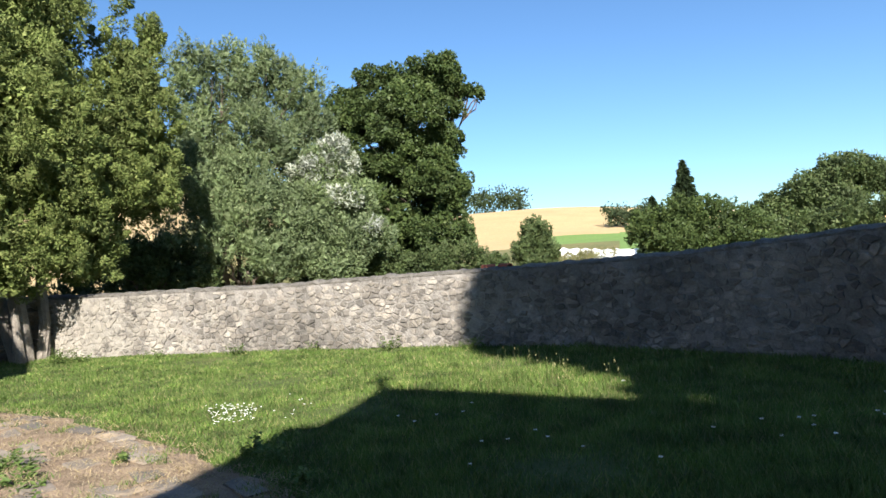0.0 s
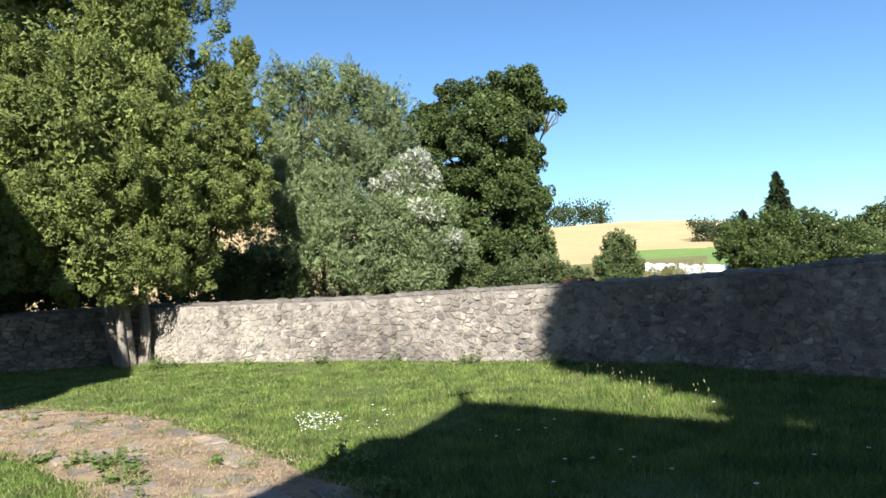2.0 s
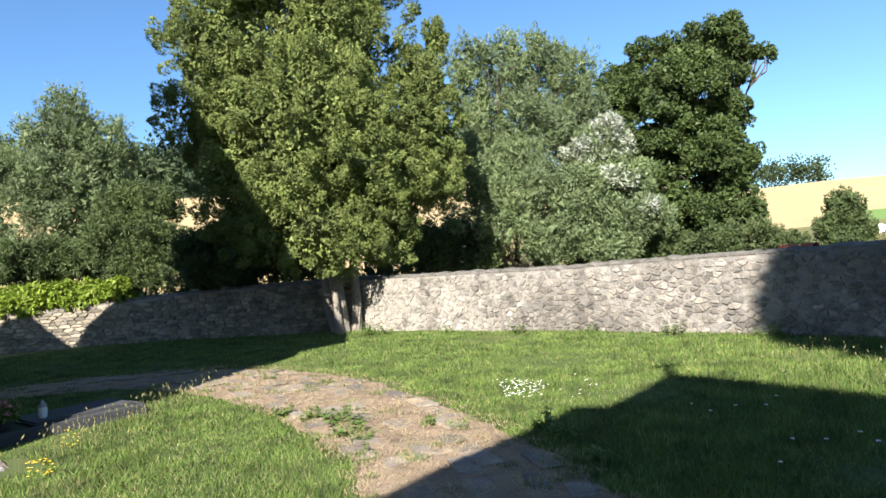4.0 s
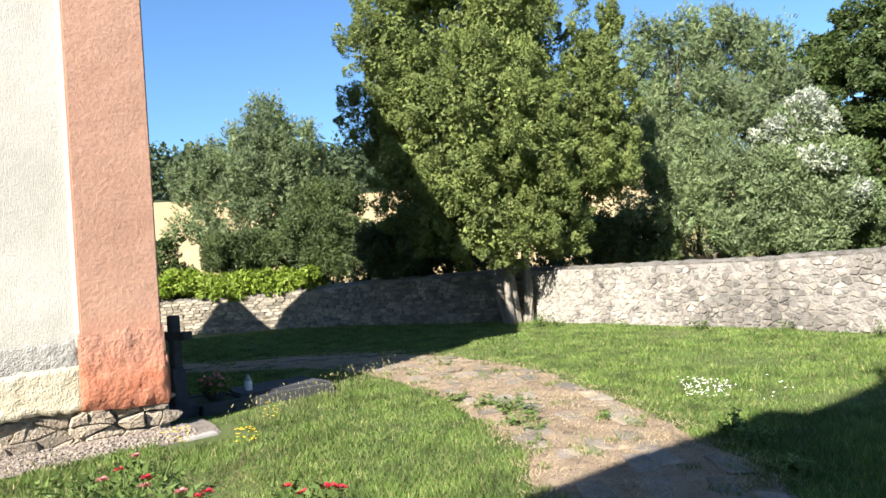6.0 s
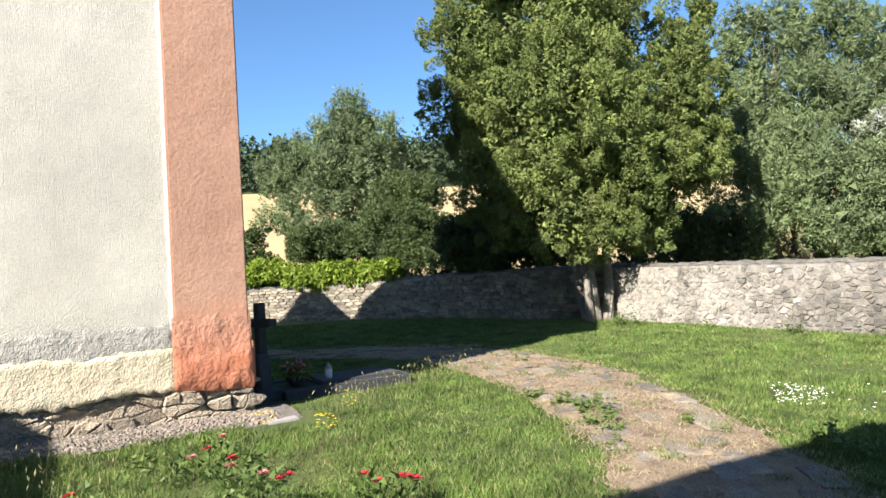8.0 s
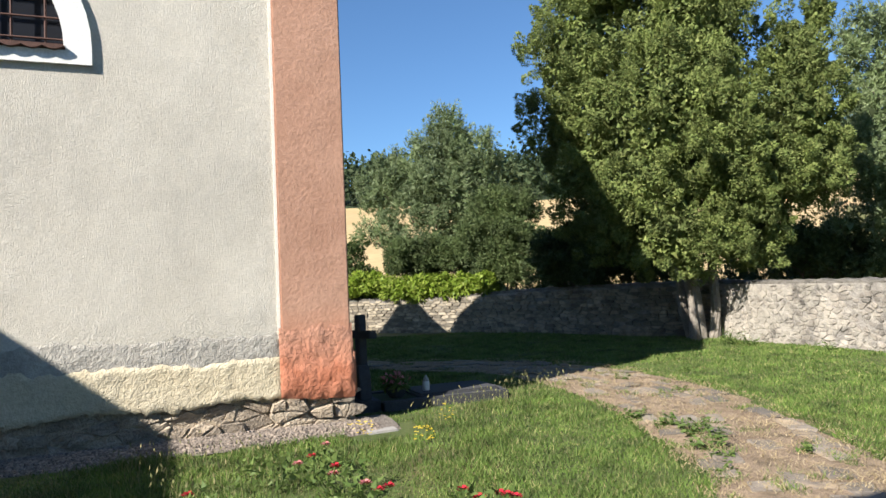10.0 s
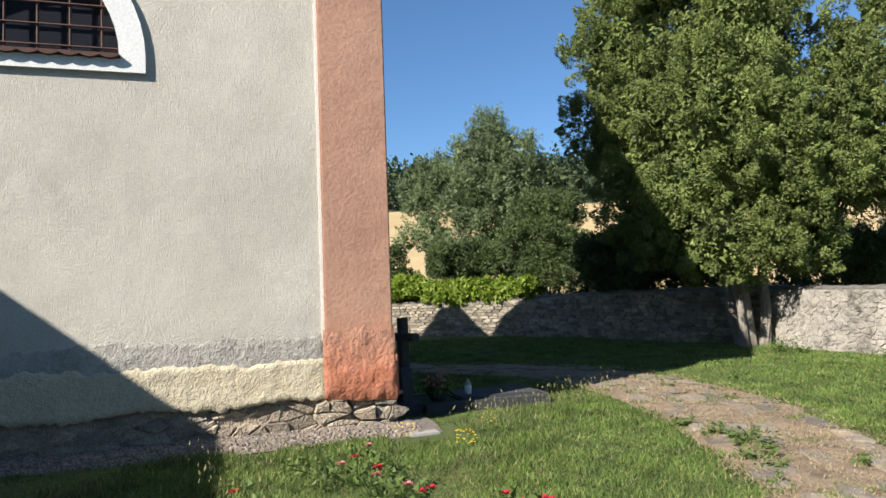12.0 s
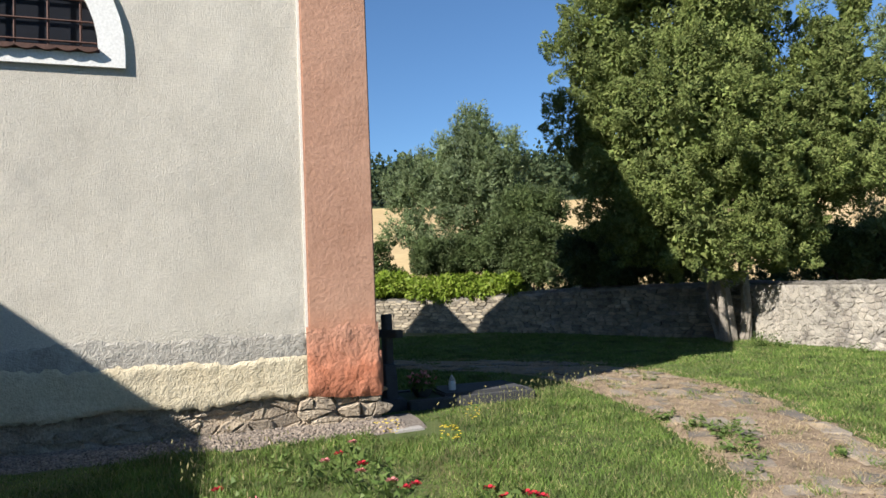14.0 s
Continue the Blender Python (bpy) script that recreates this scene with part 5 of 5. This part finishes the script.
def blades(name, label, x, y, h, w, material, lean=0.45, z=None, kind="stuff", category="grass"):
    n = len(x)
    a = rng.random(n) * 6.283
    side = np.stack((np.cos(a), np.sin(a), np.zeros(n)), 1) * (w * 0.5)[:, None]
    b = rng.random(n) * 6.283
    tip = np.stack((np.cos(b) * h * lean * rng.random(n), np.sin(b) * h * lean * rng.random(n), h), 1)
    base = np.stack((x, y, np.full(n, 0.005) if z is None else z), 1)
    v = np.stack((base - side, base + side, base + tip), 1).reshape(-1, 3)
    return tagged(arrays(name, v, np.arange(3 * n).reshape(n, 3), material), label, category, kind=kind)


gx, gy, gr = yard_points(1150000)
edge = 0.07 * fnoise(gx, gy, 8.0, 6) + 0.05 * fnoise(gx, gy, 19.0, 2)
on = near_path(gx + edge, gy + edge, -0.03)
bare = fnoise(gx, gy, 1.1, 1) + 0.7 * fnoise(gx, gy, 3.7, 2)
keep = ~on & (rng.random(len(gx)) < np.clip(0.95 - 0.6 * np.maximum(0, bare - 0.6), 0.2, 1))
gx, gy, gr = gx[keep], gy[keep], gr[keep]
tall = 1 + 0.7 * smooth(-2.5, 1.5, gx) + 0.35 * fnoise(gx, gy, 2.3, 5) + 0.5 * (fnoise(gx, gy, 5.1, 9) > 0.72)
gh = 0.037 * tall * rng.uniform(0.4, 1.5, len(gx))
blades("grass", "uneven mown lawn grass of the churchyard", gx, gy, gh, 0.005 + 0.0009 * gr, M_GRASS, 1.1)

# straw and thin growth on the path
sx, sy, sr = yard_points(650000)
on = near_path(sx, sy, 0.1)
sx, sy, sr = sx[on], sy[on], sr[on]
k = rng.random(len(sx)) < np.clip(0.35 + 0.9 * fnoise(sx, sy, 6.0, 4) * fnoise(sx, sy, 2.5, 8) + 0.3 * fnoise(sx, sy, 14.0, 3), 0.05, 1)
sx, sy, sr = sx[k], sy[k], sr[k]
blades("straw", "dry straw lying over the path", sx, sy, rng.uniform(0.008, 0.035, len(sx)), 0.004 + 0.0006 * sr, M_STRAW, 2.6, np.full(len(sx), 0.05), category="straw")
px, py, pr = yard_points(420000)
on = near_path(px, py, 0.06) & (fnoise(px, py, 4.3, 7) + 0.8 * fnoise(px, py, 11.0, 1) > 0.75)
px, py, pr = px[on], py[on], pr[on]
blades("thin_grass", "thin dry-green grass growing in the path", px, py, rng.uniform(0.015, 0.06, len(px)), 0.005 + 0.0007 * pr, M_GRASS, 1.4, np.full(len(px), 0.035))


def leafy_weed(x, y, spread, h, leaves, label):
    """A low broad-leaved plant: leaves on arching stalks from one root."""
    ob = empty("weed", label, "weed", "weeds in the churchyard", at=(x, y, 0.01))
    bm = bmesh.new()
    p, ways = [], []
    for k in range(max(5, leaves // 14)):
        a, r = rng.random() * 6.283, spread * rng.uniform(0.2, 1.0)
        top = Vector((r * math.cos(a), r * math.sin(a), h * rng.uniform(0.5, 1.1)))
        line = wobble((top.x * 0.3, top.y * 0.3, -0.01), top, 3, 0.01)
        tube(bm, line, [0.004, 0.0035, 0.003, 0.002], 4)
        for _ in range(14):
            f = rng.uniform(0.25, 1.0)
            q = line[0].lerp(line[3], f) + Vector(rng.normal(size=3)) * 0.025
            p.append((q.x, q.y, max(0.01, q.z)))
            ways.append((math.cos(a) + rng.normal() * 0.8, math.sin(a) + rng.normal() * 0.8, rng.normal() * 0.35))
    part("stem", bm, M_HERB, ob)
    p, ways = np.array(p), np.array(ways)
    k = len(p)
    v, f = leaf_mesh(p, ways, rng.uniform(0.04, 0.085, k), rng.uniform(0.018, 0.036, k), np.tile((0.0, 0.0, 1.0), (k, 1)), 0.6)
    arrays("leaves", v, f, M_HERB, ob)


for x, y, r, h, n in ((-3.31, 5.34, 0.2, 0.12, 140), (-3.55, 5.6, 0.22, 0.14, 150), (-3.8, 5.8, 0.18, 0.12, 110), (-4.1, 5.85, 0.18, 0.14, 110), (-4.6, 5.95, 0.2, 0.12, 110), (-3.1, 5.12, 0.15, 0.08, 80), (-2.8, 4.79, 0.18, 0.07, 70), (-2.7, 5.75, 0.14, 0.08, 70), (-1.57, 5.75, 0.16, 0.22, 110), (-1.3, 5.5, 0.2, 0.14, 110),
                      (-1.0, 5.0, 0.2, 0.1, 90), (-7.9, 13.3, 0.4, 0.3, 240), (-7.5, 13.35, 0.3, 0.22, 160), (-5.85, 13.2, 0.25, 0.16, 120), (-4.1, 12.75, 0.3, 0.2, 140), (-1.1, 11.85, 0.35, 0.22, 160), (0.3, 11.25, 0.3, 0.2, 140), (-6.3, 9.4, 0.2, 0.08, 70), (-5.2, 7.7, 0.16, 0.08, 60), (-6.4, 8.0, 0.16, 0.08, 60), (-2.6, 12.45, 0.25, 0.14, 110)):
    leafy_weed(x, y, r, h, n, "rank broad-leaved green weed in dry ground")

tx, ty, tr = yard_points(120000)
clump = np.zeros(len(tx), bool)
for cx, cy, cr in ((-4.3, 6.0, 0.22), (-3.35, 6.2, 0.16), (-3.3, 5.3, 0.22), (-2.75, 5.75, 0.14), (-2.5, 5.0, 0.12), (-4.4, 7.3, 0.14), (-7.4, 13.5, 0.4), (-2.6, 12.45, 0.4), (-0.9, 11.8, 0.4), (0.3, 11.2, 0.35), (1.6, 9.2, 0.6)):
    clump |= np.hypot(tx - cx, ty - cy) < cr * (1 + 0.3 * fnoise(tx, ty, 9, 3))
hx, hy = tx[clump], ty[clump]
hx, hy = np.repeat(hx, 3) + rng.normal(size=3 * len(hx)) * 0.03, np.repeat(hy, 3) + rng.normal(size=3 * len(hy)) * 0.03
blades("rank_grass", "rank green grass at the path's edge and wall foot", hx, hy, rng.uniform(0.03, 0.1, len(hx)), rng.uniform(0.006, 0.012, len(hx)), M_GRASS, 1.1, category="grass")


# seed stalks
def stalks(label, x, y, h):
    n = len(x)
    blades("seed_stalks", label, x, y, h, np.full(n, 0.005), M_SEED, 0.35, category="grass stalks")
    c = np.stack((x, y, h * 0.96), 1) + rng.normal(size=(n, 3)) * 0.02
    v, f = leaf_mesh(c, rng.normal(size=(n, 3)) * 0.3 + np.array((0, 0, 1)), rng.uniform(0.03, 0.06, n), rng.uniform(0.012, 0.022, n))
    tagged(arrays("seed_heads", v, f, M_SEED), label, "grass stalks", kind="stuff")


n = 220
f = rng.random(n)
stalks("tall seeding grass along the grave's edge", -5.9 - 0.9 * f + rng.normal(size=n) * 0.16, 4.2 + 3.0 * f + rng.normal(size=n) * 0.2, rng.uniform(0.12, 0.32, n))
n = 200
stalks("tall seeding grass in the rank lawn by the wall", rng.uniform(-0.5, 3.6, n), rng.uniform(6.8, 9.6, n), rng.uniform(0.14, 0.3, n))
n = 120
stalks("seeding grass before the church wall", rng.uniform(-6.6, -4.6, n), rng.uniform(1.2, 2.3, n), rng.uniform(0.12, 0.3, n))

# ---- path slabs, piece by piece ----
slab_meshes = []
for k in range(6):
    bm = bmesh.new()
    bmesh.ops.create_cube(bm, size=1)
    for v in bm.verts:
        v.co += Vector((rng.normal() * 0.05, rng.normal() * 0.05, 0))
        v.co.x *= 1 - 0.06 * (v.co.z > 0)
        v.co.y *= 1 - 0.06 * (v.co.z > 0)
    me = bpy.data.meshes.new("slab")
    bm.to_mesh(me)
    bm.free()
    me.materials.append(M_SLAB)
    slab_meshes.append(me)
for lane in np.arange(-0.86, 0.87, 0.215):
    s = rng.uniform(0.2, 0.8)
    while s < path_length - 0.5:
        long = rng.uniform(0.22, 0.6)
        i = int((s + long / 2) / path_length * 150)
        p, sd, hw = path_xy[i], path_side[i], path_half[i]
        wide = rng.uniform(0.15, 0.24)
        if abs(lane) < hw - 0.1 and rng.random() < 0.46:
            c = p + sd * (lane * min(1, hw / 0.86) + rng.normal() * 0.02)
            m = pose(c[0], c[1], 0.022 + rng.uniform(-0.01, 0.009), rng.normal() * 1.5, rng.normal() * 1.5, math.degrees(math.atan2(sd[1], sd[0])) + rng.normal() * 6)
            piece("slab", slab_meshes[int(rng.integers(6))], path, m @ Matrix.Diagonal((wide, long * 0.94, 0.05, 1)))
        s += long

# ---- wall stones, piece by piece ----
M_STONE_J = island_tint(surface("rubble_stone_far", (0.135, 0.122, 0.11), (0.37, 0.335, 0.295), 5, 40, 0.95, 0.9, 0.012, (0.56, 0.52, 0.47), 1.9, 0.8, broad=0.34, grit=(8, 0.7)), 0.4)
washed(M_STONE_J, (0.46, 0.42, 0.35), -8.5, -2.5, 0.42)
M_STONE_WJ = island_tint(surface("layered_stone_far", (0.17, 0.145, 0.115), (0.42, 0.37, 0.29), 5, 45, 0.92, 0.7, 0.01, (0.5, 0.45, 0.37), 2.5, 0.5), 0.4)


def cell_outlines(width, height, step, rise, jitter, seed):
    """Outlines of stones fitted to one another over a strip: each is the ground nearest to its own centre."""
    local = np.random.default_rng(seed)
    squash = step / rise
    seeds = []
    for r in range(-1, int(height / rise) + 2):
        wide = step * local.uniform(0.75, 1.3)
        x = -2 * step + local.uniform(0, wide)
        while x < width + 2 * step:
            seeds.append((x + local.normal() * jitter[0] * step, (r + 0.5) * rise * squash + local.normal() * jitter[1] * step))
            x += wide * local.uniform(0.6, 1.4)
    seeds = np.array(seeds)
    cells = []
    for k, c in enumerate(seeds):
        if not (0 < c[0] < width and 0 < c[1] / squash < height):
            continue
        away = seeds - c
        dist = np.hypot(away[:, 0], away[:, 1])
        outline = [np.array(v) * 1.6 * step for v in ((-1, -1), (1, -1), (1, 1), (-1, 1))]
        for j in np.argsort(dist)[1:22]:
            if dist[j] > 3.2 * step:
                break
            n, lim = away[j] / max(dist[j], 1e-6), dist[j] / 2
            cut = []
            for a, b in zip(outline, outline[1:] + outline[:1]):
                da, db = a @ n - lim, b @ n - lim
                if da <= 0:
                    cut.append(a)
                if (da < 0) != (db < 0):
                    cut.append(a + (b - a) * da / (da - db))
            outline = cut
            if len(outline) < 3:
                break
        if len(outline) > 2:
            o = np.array(outline)
            o[:, 1] /= squash
            cells.append((c[0], c[1] / squash, o))
    return cells


def stone_solid(outline, gap, proud, local, fill):
    """A stone with rounded shoulders over an outline, as points and triangles; y is its way out."""
    o = outline - outline.mean(0)
    o = np.stack((o, (o + np.roll(o, -1, 0)) / 2), 1).reshape(-1, 2)
    o = o * local.uniform(0.84, 1.08, (len(o), 1)) * local.uniform(fill, 1.0)
    r = np.hypot(o[:, 0], o[:, 1])
    keep = r > 0.25 * r.max()
    o, r = o[keep], r[keep]
    n = len(o)
    tilt = local.normal(size=2) * 0.05
    rings = []
    for shrink, y in ((gap, -0.05), (gap, proud * 0.6), (gap + 0.07 * r.mean(), proud)):
        q = o * (1 - np.minimum(0.7, shrink / r * local.uniform(0.7, 1.4, n)))[:, None]
        rings.append(np.stack((q[:, 0], y + (q @ tilt if y > 0 else np.zeros(n)) + (local.normal(size=n) * proud * 0.15 if y > 0 else 0), q[:, 1]), 1))
    v = np.concatenate(rings + [np.array([[0, proud * 1.12, 0]])])
    i, j = np.arange(n), (np.arange(n) + 1) % n
    f = np.concatenate([np.stack((a + i, b, a + n + i), 1) for a, b in ((0, j), (n, n + j))] + [np.stack((a + j, a + n + j, a + n + i), 1) for a in (0, n)] + [np.stack((2 * n + i, 2 * n + j, np.full(n, 3 * n)), 1)])
    return v + np.array((outline.mean(0)[0], 0, outline.mean(0)[1])), f


def lay_cells(wall, place, width, height, step, rise, jitter, gap, proud, skip, material, far_material, nearest, seed, fill=0.93):
    """Fitted stones over a wall face: place(s, z) gives point, way along and top there; those with s in nearest are pieces of their own."""
    local = np.random.default_rng(seed)
    rest_v, rest_f, base, count = [], [], 0, 0
    for sx, sz, outline in cell_outlines(width, height, step, rise, jitter, seed):
        at, d, top = place(sx, sz)
        if sz > top or local.random() < skip(sx, sz):
            continue
        outline = outline.copy()
        outline[:, 1] = np.minimum(outline[:, 1], top + 0.02 - sz)
        v, f = stone_solid(outline, gap * local.uniform(0.7, 1.5), local.uniform(*proud), local, fill)
        m = wall_frame(at, d, (1, 1, 1))
        if nearest[0] <= sx <= nearest[1] and count < 300:
            me = bpy.data.meshes.new("stone")
            me.from_pydata(v.tolist(), [], f.tolist())
            me.materials.append(material)
            piece("stone", me, wall, m)
            count += 1
        else:
            rest_v.append(v @ np.array(m.to_3x3()).T + np.array(m.translation))
            rest_f.append(f + base)
            base += len(v)
    if rest_v:
        tagged(arrays("stones", np.concatenate(rest_v), np.concatenate(rest_f), far_material, wall), "stones of the wall", kind="stuff")


def on_wall(xy, d, top, length):
    n = len(xy) - 1

    def place(sx, sz):
        f = min(n - 1e-3, max(0, sx / length * n))
        i = int(f)
        p = xy[i] + (xy[i + 1] - xy[i]) * (f - i)
        out = 0.05 * (1 - sz / top[i]) + 0.008
        return (p[0] - d[i][1] * out, p[1] + d[i][0] * out, sz), d[i], top[i] - 0.09
    return place


def patchy(amount, seed):
    return lambda sx, sz: amount + 0.55 * max(0.0, noise.noise((sx * 0.9, sz * 1.6, seed)) - 0.12)


lay_cells(wall_north, on_wall(wn_xy, wn_d, wn_top, wn_len), wn_len, 1.7, 0.15, 0.1, (0.28, 0.34), 0.004, (0.001, 0.012), patchy(0.16, 3.0), M_STONE, M_STONE_J, (8.8, 11.6), 11, 0.66)
lay_cells(wall_west, on_wall(ww_xy, ww_d, ww_top, ww_len), ww_len, 1.4, 0.27, 0.095, (0.22, 0.1), 0.006, (0.008, 0.04), lambda sx, sz: 0.03, M_STONE_W, M_STONE_WJ, (4.5, 12.0), 31)


def on_plinth(sx, sz):
    a = 0.06 - sx
    return nave(a, (-0.035 if a > -0.82 else -0.125) + 0.03 * (1 - sz / 0.4), sz), -A_DIR, plaster_foot(a) + 0.04


lay_cells(plinth, on_plinth, 7.6, 0.5, 0.24, 0.115, (0.28, 0.32), 0.003, (0.01, 0.06), lambda sx, sz: 0.06, M_PLINTH, M_PLINTH, (0, 7.6), 51)
